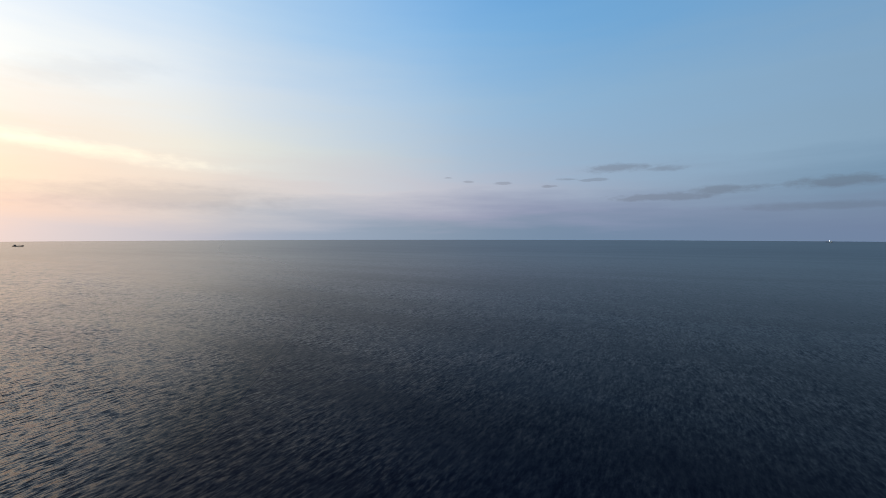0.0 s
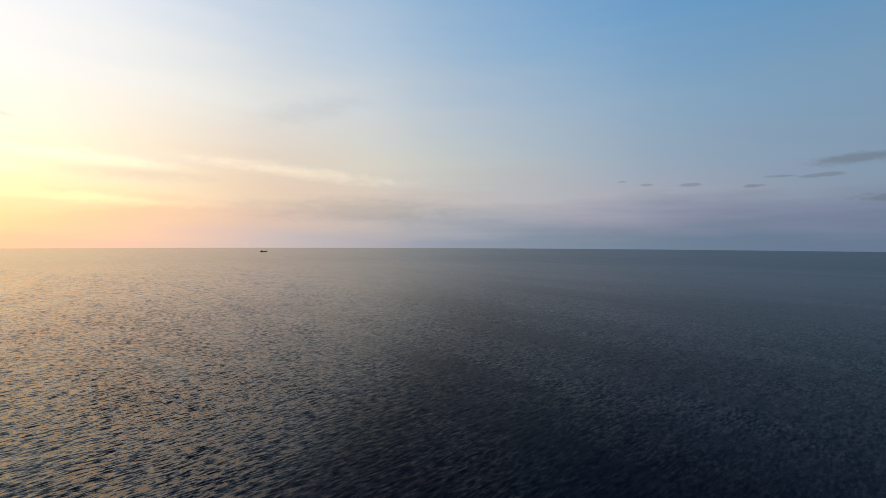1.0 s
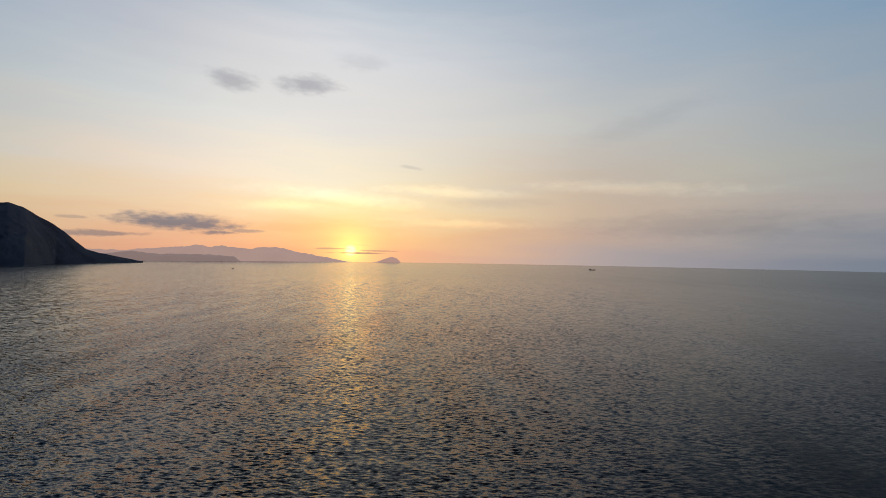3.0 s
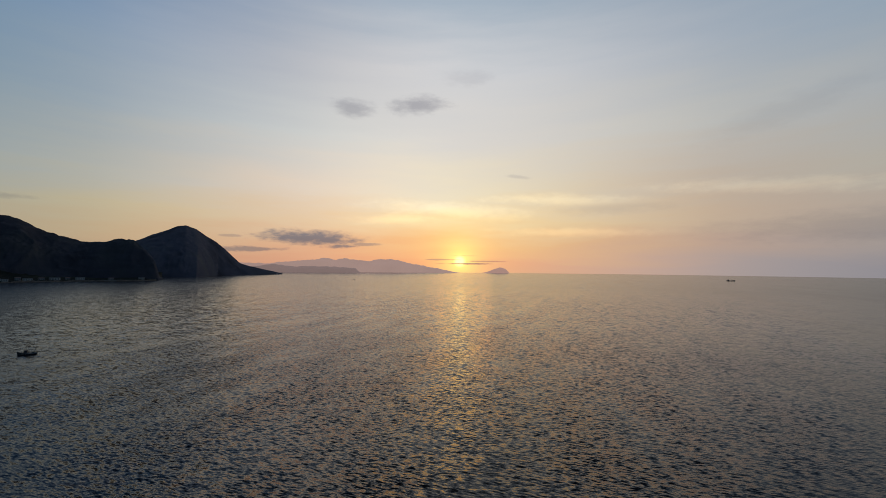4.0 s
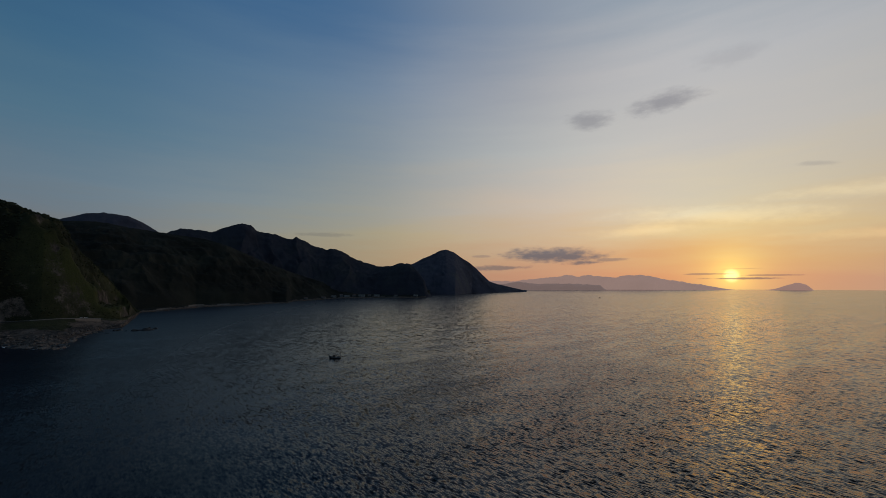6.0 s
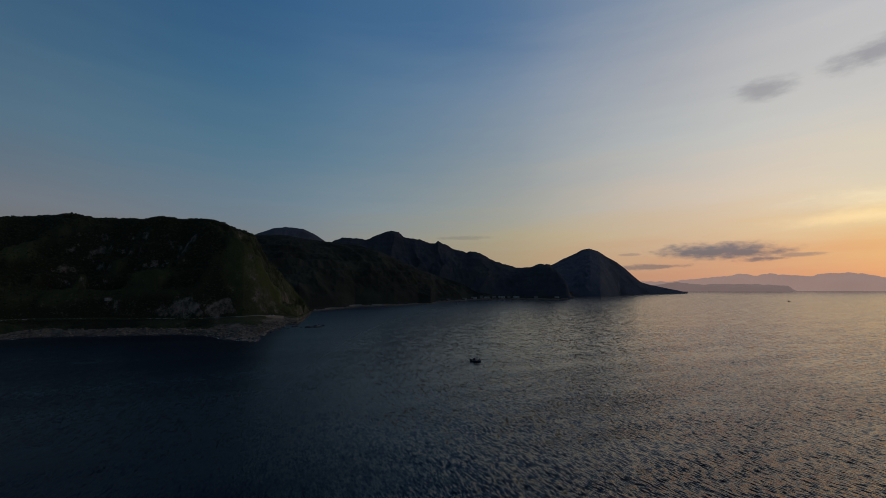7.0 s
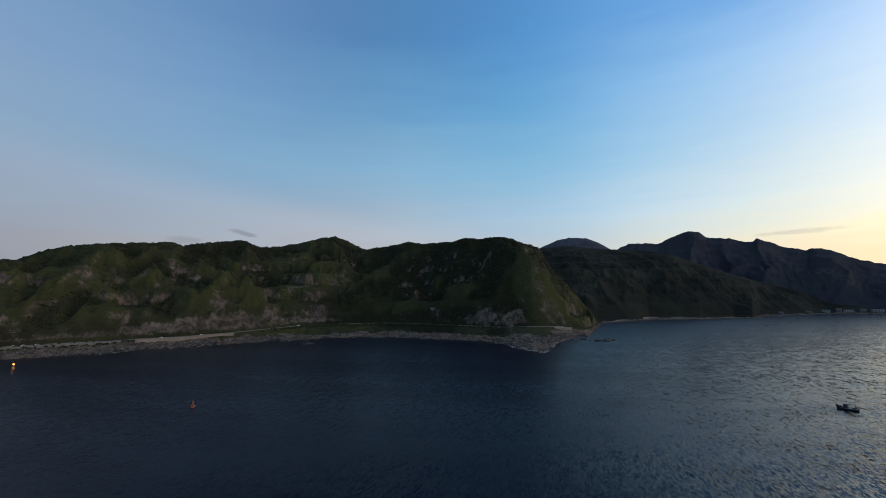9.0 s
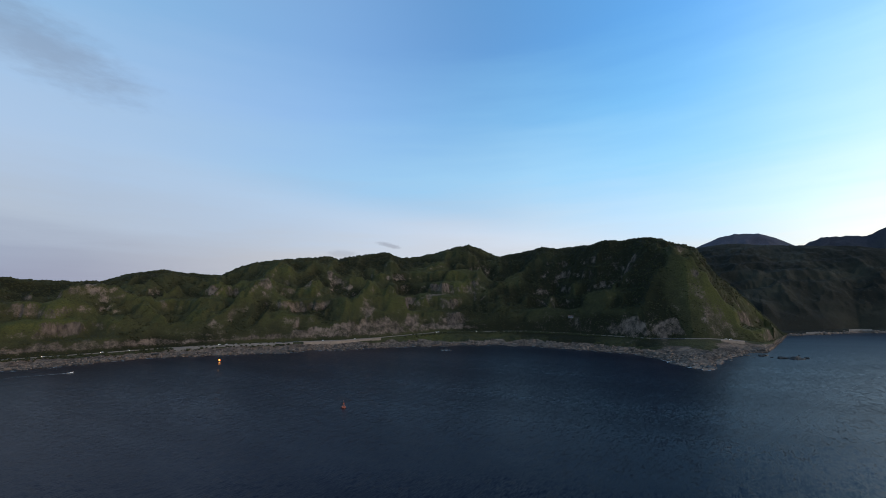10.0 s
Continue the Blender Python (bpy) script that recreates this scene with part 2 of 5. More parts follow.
def sea_material():
    """Clear dark water; chop of four lengths tilts its surface, what is too small to tell apart far off is roughness."""
    mat = bpy.data.materials.new("sea_water")
    tree = tree_of(mat)
    geo = put(tree, "ShaderNodeNewGeometry")
    at = geo.outputs["Position"]
    out = put(tree, "ShaderNodeVectorMath", at, operation="LENGTH").outputs["Value"]
    # x along the run of the waves, y along their crests
    run = put(tree, "ShaderNodeMapping", at, None, (0, 0, radians(-WAVES_RUN))).outputs[0]
    gusts = grain(tree, run, 0.012, 4.0, 0.6, (0.16, 1.0, 1))
    patches = grain(tree, run, 0.035, 3.0, 0.6, (0.4, 1.0, 1))
    force = calc(tree, "MULTIPLY", span(tree, gusts, 0.35, 0.65, 0.6, 1.3), span(tree, patches, 0.35, 0.65, 0.6, 1.3))
    # by bearing from the sun; less chop and gloss paint the side away darker
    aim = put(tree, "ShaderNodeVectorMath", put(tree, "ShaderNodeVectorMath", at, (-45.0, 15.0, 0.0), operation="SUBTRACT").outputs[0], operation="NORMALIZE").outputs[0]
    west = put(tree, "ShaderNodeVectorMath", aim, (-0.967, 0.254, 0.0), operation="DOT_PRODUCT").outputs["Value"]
    sunward = span(tree, west, 0.3, 0.97, 0.0, 1.0, "SMOOTHSTEP")
    force = calc(tree, "MULTIPLY", force, calc(tree, "ADD", 0.34, calc(tree, "MULTIPLY", calc(tree, "MULTIPLY", sunward, sunward), 0.96)))
    slope = None
    # length of the chop, tilt, crest length over wave length, tilt to the sides, distance at which it is lost
    for k, (length, tilt, crest, side, near, far) in enumerate(((0.35, 0.6, 2.2, 0.8, 160, 400), (0.8, 1.7, 3.6, 0.7, 300, 700), (1.9, 0.82, 3.4, 0.65, 650, 1800), (5.5, 0.42, 3.4, 0.65, 2000, 4500))):
        spot = put(tree, "ShaderNodeMapping", run, (31.0 * k, -17.0 * k, 7.0 * k), None, (1 / length, 1 / (length * crest), 0.1)).outputs[0]
        chop = put(tree, "ShaderNodeTexNoise", spot, None, 1.0, 2.5, 0.55).outputs[1]
        chop = put(tree, "ShaderNodeVectorMath", chop, (0.5, 0.5, 0.5), operation="SUBTRACT").outputs[0]
        chop = put(tree, "ShaderNodeVectorMath", chop, (tilt, tilt * side, 0.0), operation="MULTIPLY").outputs[0]
        scaled = put(tree, "ShaderNodeVectorMath", chop, operation="SCALE")
        tree.links.new(calc(tree, "MULTIPLY", force, span(tree, out, near, far, 1.0, 0.0, "SMOOTHSTEP")), scaled.inputs["Scale"])
        slope = scaled.outputs[0] if slope is None else put(tree, "ShaderNodeVectorMath", slope, scaled.outputs[0], operation="ADD").outputs[0]
    slope = put(tree, "ShaderNodeMapping", slope, None, (0, 0, radians(WAVES_RUN))).outputs[0]
    tilted = put(tree, "ShaderNodeVectorMath", geo.outputs["Normal"], slope, operation="ADD").outputs[0]
    tilted = put(tree, "ShaderNodeVectorMath", tilted, operation="NORMALIZE").outputs[0]
    tone = blend(tree, span(tree, gusts, 0.3, 0.7), (0.0034, 0.0029, 0.0108, 1), (0.0042, 0.0036, 0.0132, 1))
    # sunward the water's own tone is set darker and less blue
    tone = blend(tree, calc(tree, "POWER", sunward, 3.0), tone, (0.0016, 0.0020, 0.0036, 1))
    rough = calc(tree, "ADD", calc(tree, "SUBTRACT", 0.28, calc(tree, "MULTIPLY", sunward, 0.19)), span(tree, out, 350.0, 1500.0, 0.0, 0.09))
    # gloss stands in for brightness: raised sunward and far out
    shine = calc(tree, "MAXIMUM", sunward, span(tree, out, 250.0, 1100.0, 0.0, 0.8))
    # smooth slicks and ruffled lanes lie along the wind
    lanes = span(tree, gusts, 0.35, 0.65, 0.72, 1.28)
    principled(tree, tone, rough, IOR=1.333, Normal=tilted, **{"Specular IOR Level": calc(tree, "MULTIPLY", lanes, calc(tree, "ADD", span(tree, out, 500.0, 2500.0, 0.075, 0.55), calc(tree, "MULTIPLY", calc(tree, "POWER", shine, 1.6), 0.54)))})
    return mat


def land_material(name, leaf, leaf_two, stone, stone_two, near=True):
    """Scrub and grass over rock; the share of bare rock is kept in the mesh."""
    mat = bpy.data.materials.new(name)
    tree = tree_of(mat)
    at = place_of(tree)
    bare = put(tree, "ShaderNodeAttribute", attribute="bare").outputs["Fac"]
    lush = put(tree, "ShaderNodeAttribute", attribute="lush").outputs["Fac"]
    broad, mid, fine = grain(tree, at, 0.012, 4.0), grain(tree, at, 0.07, 5.0, 0.6), grain(tree, at, 0.45, 4.0, 0.65)
    green = blend(tree, span(tree, calc(tree, "ADD", calc(tree, "MULTIPLY", broad, 0.5), calc(tree, "MULTIPLY", mid, 0.5)), 0.38, 0.62), (*leaf, 1), (*leaf_two, 1))
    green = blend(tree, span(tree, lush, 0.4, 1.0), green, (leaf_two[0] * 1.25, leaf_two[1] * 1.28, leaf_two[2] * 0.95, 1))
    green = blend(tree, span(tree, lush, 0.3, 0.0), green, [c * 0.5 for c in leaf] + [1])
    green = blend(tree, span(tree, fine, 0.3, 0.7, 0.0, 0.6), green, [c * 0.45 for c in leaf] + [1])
    cracks = grain(tree, at, 0.16, 6.0, 0.65, (1, 1, 0.35))
    rock = blend(tree, span(tree, cracks, 0.36, 0.64), (*stone, 1), (*stone_two, 1))
    rock = blend(tree, span(tree, calc(tree, "ADD", calc(tree, "MULTIPLY", broad, 0.4), calc(tree, "MULTIPLY", mid, 0.6)), 0.50, 0.62, 0.0, 0.7), rock, [c * 1.5 for c in stone_two] + [1])
    # wet by the waves at the waterline
    wet = span(tree, calc(tree, "ADD", put(tree, "ShaderNodeSeparateXYZ", at).outputs[2], calc(tree, "MULTIPLY", mid, 2.0)), 1.2, 2.2, 0.75, 0.0)
    rock = blend(tree, wet, rock, [c * 0.4 for c in stone] + [1])
    edge = calc(tree, "ADD", bare, span(tree, calc(tree, "ADD", calc(tree, "MULTIPLY", mid, 0.5), calc(tree, "MULTIPLY", fine, 0.5)), 0.3, 0.7, -0.45, 0.45))
    tone = blend(tree, span(tree, edge, 0.38, 0.72), green, rock)
    relief = put(tree, "ShaderNodeBump", 0.9, 1.5 if near else 6.0, None, calc(tree, "ADD", fine, cracks))
    principled(tree, tone, 0.95, Normal=relief.outputs[0], **{"Specular IOR Level": 0.15})
    return mat


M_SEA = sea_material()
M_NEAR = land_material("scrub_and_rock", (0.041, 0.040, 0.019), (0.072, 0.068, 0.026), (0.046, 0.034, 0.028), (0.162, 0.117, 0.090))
M_BAY = land_material("dark_bay_scrub", (0.039, 0.037, 0.027), (0.057, 0.052, 0.034), (0.078, 0.059, 0.046), (0.139, 0.107, 0.082))
# air haze is put into these two base colours, paler and bluer
M_MID = land_material("hazy_wooded_slopes", (0.068, 0.063, 0.078), (0.084, 0.078, 0.092), (0.076, 0.071, 0.083), (0.096, 0.090, 0.100), near=False)
M_FAR = land_material("hazy_wooded_mountain", (0.104, 0.098, 0.128), (0.120, 0.114, 0.144), (0.108, 0.102, 0.130), (0.130, 0.124, 0.150), near=False)


# ---- value noise for the shapes ----
def lattice(x, y, seed):
    n = (x.astype(np.int64) * 374761393 + y.astype(np.int64) * 668265263 + seed * 1442695041) & 0x7FFFFFFF
    n = ((n ^ (n >> 13)) * 1274126177) & 0x7FFFFFFF
    return ((n ^ (n >> 16)) & 0xFFFF) / 65535.0


def soft_noise(x, y, seed):
    x0, y0 = np.floor(x), np.floor(y)
    u, v = x - x0, y - y0
    u, v = u * u * (3 - 2 * u), v * v * (3 - 2 * v)
    a, b = lattice(x0, y0, seed), lattice(x0 + 1, y0, seed)
    c, d = lattice(x0, y0 + 1, seed), lattice(x0 + 1, y0 + 1, seed)
    return (a + (b - a) * u) * (1 - v) + (c + (d - c) * u) * v


def rough_noise(x, y, seed, octaves=5, sharp=False):
    total, weight, size = 0.0, 0.0, 1.0
    for k in range(octaves):
        n = soft_noise(x * 2 ** k + 13.7 * k, y * 2 ** k - 7.1 * k, seed + k)
        total = total + size * ((1 - np.abs(2 * n - 1)) if sharp else n)
        weight, size = weight + size, size * 0.5
    return total / weight


def grid_mesh(name, points, rows, columns, mat, closed=False, smooth=True):
    """A sheet from a grid of points, rows times columns."""
    j, i = np.meshgrid(np.arange(rows - 1), np.arange(columns if closed else columns - 1), indexing="ij")
    k = (i + 1) % columns
    quads = np.stack([j * columns + i, j * columns + k, (j + 1) * columns + k, (j + 1) * columns + i], -1).reshape(-1, 4)
    me = bpy.data.meshes.new(name)
    me.vertices.add(len(points))
    me.vertices.foreach_set("co", np.asarray(points, dtype=np.float32).ravel())
    me.loops.add(quads.size)
    me.loops.foreach_set("vertex_index", quads.ravel().astype(np.int32))
    me.polygons.add(len(quads))
    me.polygons.foreach_set("loop_start", np.arange(0, quads.size, 4, dtype=np.int32))
    if smooth:
        me.polygons.foreach_set("use_smooth", np.ones(len(quads), dtype=bool))
    me.materials.append(mat)
    me.update(calc_edges=True)
    me.validate()
    return me


# ---- sea ----
def make_sea():
    rings = np.concatenate([[0.002, 10, 20, 30, 40, 50], np.arange(60, 220, 0.6), np.geomspace(220.8, 1000, 210), np.geomspace(1015, 4900, 60)])
    turns = np.linspace(0, 2 * np.pi, 1300, endpoint=False)
    r, a = np.meshgrid(rings, turns, indexing="ij")
    x, y = r * np.cos(a) - 45, r * np.sin(a) + 15
    rng = np.random.default_rng(4)
    z = np.zeros_like(x)
    for k in range(64):
        length = 1.5 * (2.6 ** (k / 63))
        head = radians(WAVES_RUN) + rng.normal(0, 0.2)
        high = 0.0014 * length ** 0.5 * rng.uniform(0.6, 1.2)
        fade = np.clip((length * 130 - r) / (length * 60), 0, 1)
        z += high * fade * np.sin((x * np.cos(head) + y * np.sin(head)) * 2 * np.pi / length + rng.uniform(0, 6.28))
    z += 0.9 * z * np.abs(z)
    lull = 0.65 + 0.7 * rough_noise(x / 70, y / 35, 77, 3)
    keep = np.clip((r - 20) / 30, 0, 1)
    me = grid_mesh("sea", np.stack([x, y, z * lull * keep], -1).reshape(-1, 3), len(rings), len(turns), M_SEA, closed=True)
    return tagged(new("sea", me), "dark blue-grey sea with small wind waves", "water", kind="structure")


make_sea()

# ---- land: swept round a point below the camera's end ----
HUB = np.array([-96.0, -4.0])


def at_hub(turn, r):
    a = np.radians(turn)
    return HUB[0] - np.sin(a) * r, HUB[1] + np.cos(a) * r


def table(pairs, turn):
    pairs = sorted(pairs)
    return np.interp(turn, [p[0] for p in pairs], [p[1] for p in pairs])


NEAR_SHORE = [(236, 830), (229.9, 811), (224.6, 798), (221.6, 798), (218.3, 819), (215.0, 822), (212.9, 796), (206.8, 790), (202.5, 798), (197.9, 790),
              (194.3, 804), (190.6, 821), (187.6, 823), (183.9, 824), (180.1, 829), (177.9, 840), (175.7, 826), (171.3, 806), (168.5, 779),
              (166.5, 754), (164.4, 741), (161.2, 709), (158.7, 688), (157.0, 635), (154.7, 589), (152.8, 583), (151.7, 661), (150.3, 735),
              (148.3, 783), (147.3, 800), (146.7, 870), (146.1, 1030), (145.6, 1180)]
NEAR_CREST = [(236, 155), (230.6, 142), (227.9, 138), (225.6, 137), (223.2, 139), (220.3, 158), (218.0, 167), (215.5, 160), (212.0, 157), (209.6, 182), (206.1, 198), (202.0, 205),
              (199.5, 214), (198.1, 207), (196.6, 216), (191.8, 234), (189.8, 218), (187.5, 224), (184.8, 238), (182.9, 253), (180.5, 263), (179.0, 250), (176.8, 225), (173.7, 235),
              (170.7, 245), (168.9, 236), (164.7, 233), (162.9, 237), (160.9, 230), (158.3, 227), (156.8, 217), (154.7, 198), (153.0, 186), (151.8, 147), (151.1, 127), (149.7, 103),
              (148.1, 66), (146.7, 30), (146.0, 8), (145.6, 3)]
NEAR_BACK = [(236, 1160), (212, 1150), (203, 1150), (192, 1230), (183, 1290), (174, 1310), (167, 1230), (160, 1100), (157, 1040), (154, 1000), (152, 985), (150, 1020), (148, 1090), (146.6, 1150), (145.6, 1210)]
# turn, distance and height of the coast road
ROAD = [(236, 882, 8.5), (229.9, 880, 8.6), (224.4, 870, 9.9), (221.4, 868, 10.8), (218.0, 886, 10.6), (212.8, 868, 12.6), (205.0, 862, 13.0), (197.9, 862, 12.8), (193.0, 880, 14.5),
        (188.1, 905, 18.0), (185.3, 925, 20.0), (181.6, 935, 20.5), (173.4, 935, 20.5), (167.7, 905, 18.0), (166.3, 890, 17.0), (158.9, 820, 16.0), (154.1, 815, 17.0), (152.5, 825, 17.0),
        (150.0, 848, 14.0), (147.5, 866, 9.0), (146.7, 950, 7.0), (146.1, 1090, 6.0), (145.6, 1196, 4.0)]
ROAD_FAR, ROAD_HIGH = [(t, r) for t, r, z in ROAD], [(t, z) for t, r, z in ROAD]
BAY_SHORE = [(156, 1250), (147.3, 1180), (145.9, 1224), (142.6, 1288), (140.1, 1400), (137.0, 1425), (134.8, 1449), (131.5, 1560), (129.8, 1550), (129.2, 1690), (126.6, 1800),
             (124.0, 1980), (122.3, 2010), (117.9, 2040), (113.4, 1984), (111.5, 2060), (111.0, 2300)]
RANGE_CREST = [(157, 281), (155.5, 277), (153.3, 275), (149.6, 283), (146.1, 266), (142.7, 253), (139.5, 242), (136.5, 215), (133.7, 179), (131.1, 144), (127.7, 104), (124.6, 71), (121, 30)]
DOME_CREST = [(158, 240), (154.8, 295), (153.0, 335), (150.7, 374), (149.1, 386), (147.0, 379), (145.6, 355), (143.9, 310), (142.6, 267), (139, 200)]
RIDGE_CREST = [(150, 200), (146.6, 247), (143.8, 318), (141.9, 352), (139.6, 347), (138.6, 339), (137.7, 361), (136.5, 382), (135.4, 396), (134.3, 388), (133.6, 358), (131.4, 341),
               (129.9, 319), (129.2, 318), (128.9, 333), (128.6, 322), (127.8, 309), (126.5, 279), (124.8, 261), (124.1, 268), (122.8, 251), (121.3, 212), (119.8, 190), (118.4, 170),
               (116.2, 167), (115.1, 182), (113.7, 177), (113.2, 154), (112.7, 134), (111.7, 86), (111.2, 15), (110.8, 2)]
CONE_CREST = [(122, 60), (116.3, 148), (115.2, 171), (113.2, 223), (112.1, 255), (111.0, 279), (109.7, 315), (108.8, 325), (107.8, 304), (106.7, 261), (105.6, 222), (104.6, 175), (103.9, 134),
              (102.9, 81), (102.0, 63), (100.7, 45), (98.9, 20), (98.0, 3)]
FAR_CREST = [(108, 90), (102.1, 94), (100.2, 87), (97.3, 111), (94.5, 129), (92.9, 152), (91.4, 134), (90.3, 147), (87.2, 122), (85.9, 138), (84.2, 148), (83.5, 138), (80.3, 83), (77.3, 41), (75.2, 6), (74.6, 1)]
POINT_CREST = [(106, 50), (102.1, 56), (99.0, 80), (96.7, 58), (94.0, 61), (90.0, 54), (88.8, 45), (88.4, 14), (88.1, 2)]


def ease(x):
    x = np.clip(x, 0, 1)
    return x * x * (3 - 2 * x)


# spurs that end in three-cornered faces: turn, share of the way up from the road, height of the shoulder, turn of the summit behind, height of its foot, fall to the sides, drop of the saddle
SPURS = [(193.4, 0.28, 122, 191.6, 34, 0.80, 24), (181.8, 0.40, 166, 180.2, 30, 0.62, 22), (200.8, 0.40, 140, 199.0, 34, 0.80, 18), (206.6, 0.42, 130, 204.0, 30, 0.80, 16),
         (211.8, 0.36, 104, 208.5, 26, 0.75, 12), (217.0, 0.42, 112, 218.0, 24, 0.70, 10), (223.4, 0.42, 112, 225.0, 24, 0.65, 10), (230.0, 0.50, 108, 231.0, 24, 0.70, 8),
         (187.8, 0.24, 88, 185.4, 28, 0.85, 14), (176.8, 0.30, 104, 179.0, 26, 0.75, 10), (170.6, 0.62, 178, 170.8, 26, 0.62, 6), (165.4, 0.50, 140, 163.8, 24, 0.75, 8),
         (160.9, 0.48, 140, 159.0, 34, 0.75, 6), (156.2, 0.50, 150, 157.6, 22, 1.05, -10), (152.9, 0.42, 78, 154.0, 18, 1.05, 0)]
# turn, height of the cliff that stands straight above the road
CLIFFS = [(236, 20), (226, 22), (217, 20), (213, 12), (209, 16), (204, 26), (199, 34), (195, 40), (191, 38), (189, 14), (186, 30), (182, 26), (179, 10), (174, 4), (164, 6), (161.5, 40), (159.8, 46),
          (158.4, 12), (157.2, 42), (155.6, 30), (154.6, 6), (145.6, 0)]


# turn, share of the slope, half widths: bare faces above the road and on the spurs
SCARS = [(224.4, 0.41, 1.1, 0.05), (217.7, 0.32, 0.4, 0.03), (201.9, 0.44, 0.8, 0.04), (199.2, 0.60, 0.45, 0.04), (206.9, 0.33, 1.1, 0.04), (185.3, 0.22, 2.2, 0.025),
         (188.3, 0.06, 1.5, 0.04), (183.0, 0.065, 2.5, 0.03), (194.3, 0.12, 1.2, 0.06), (160.6, 0.05, 1.5, 0.05), (157.0, 0.03, 0.7, 0.06), (153.2, 0.42, 0.55, 0.05), (154.8, 0.62, 0.6, 0.05)]
# turn, share, half widths, strength: open grass (+) and close dark wood (-); the last also paints the headland's side
# away from the sun darker
MEADOWS = [(152.8, 0.25, 2.4, 0.2, 0.6), (226.5, 0.18, 5.5, 0.1, 0.8), (186.0, 0.0, 5.0, 0.03, 0.5), (193.6, 0.34, 0.9, 0.07, 0.5), (182.2, 0.3, 2.2, 0.1, 0.4), (206.0, 0.02, 6.0, 0.03, 0.4),
           (170.0, 0.45, 8.0, 0.5, -0.6), (161.0, 0.6, 4.0, 0.4, -0.5), (190.0, 0.6, 1.2, 0.3, -0.5), (232.0, 0.7, 6.0, 0.3, -0.4), (158.8, 0.5, 2.2, 0.5, -0.5)]
LANDS = {}


def along_ridge(u, r, line, fall):
    """The height of a ridge that runs through the points (u, r, z), falling away to both sides."""
    best = np.full_like(u, -500.0)
    for (ua, ra, za), (ub, rb, zb) in zip(line, line[1:]):
        du, dr = ub - ua, rb - ra
        k = np.clip(((u - ua) * du + (r - ra) * dr) / (du * du + dr * dr), 0, 1)
        d = np.hypot(u - ua - k * du, r - ra - k * dr)
        best = np.maximum(best, za + (zb - za) * k - fall * (np.sqrt(d * d + 81) - 9))
    return best


def melt(a, b, soft):
    """The higher of two heights, rounded where they meet."""
    h = np.clip(0.5 + 0.5 * (a - b) / soft, 0, 1)
    return b + (a - b) * h + soft * h * (1 - h)


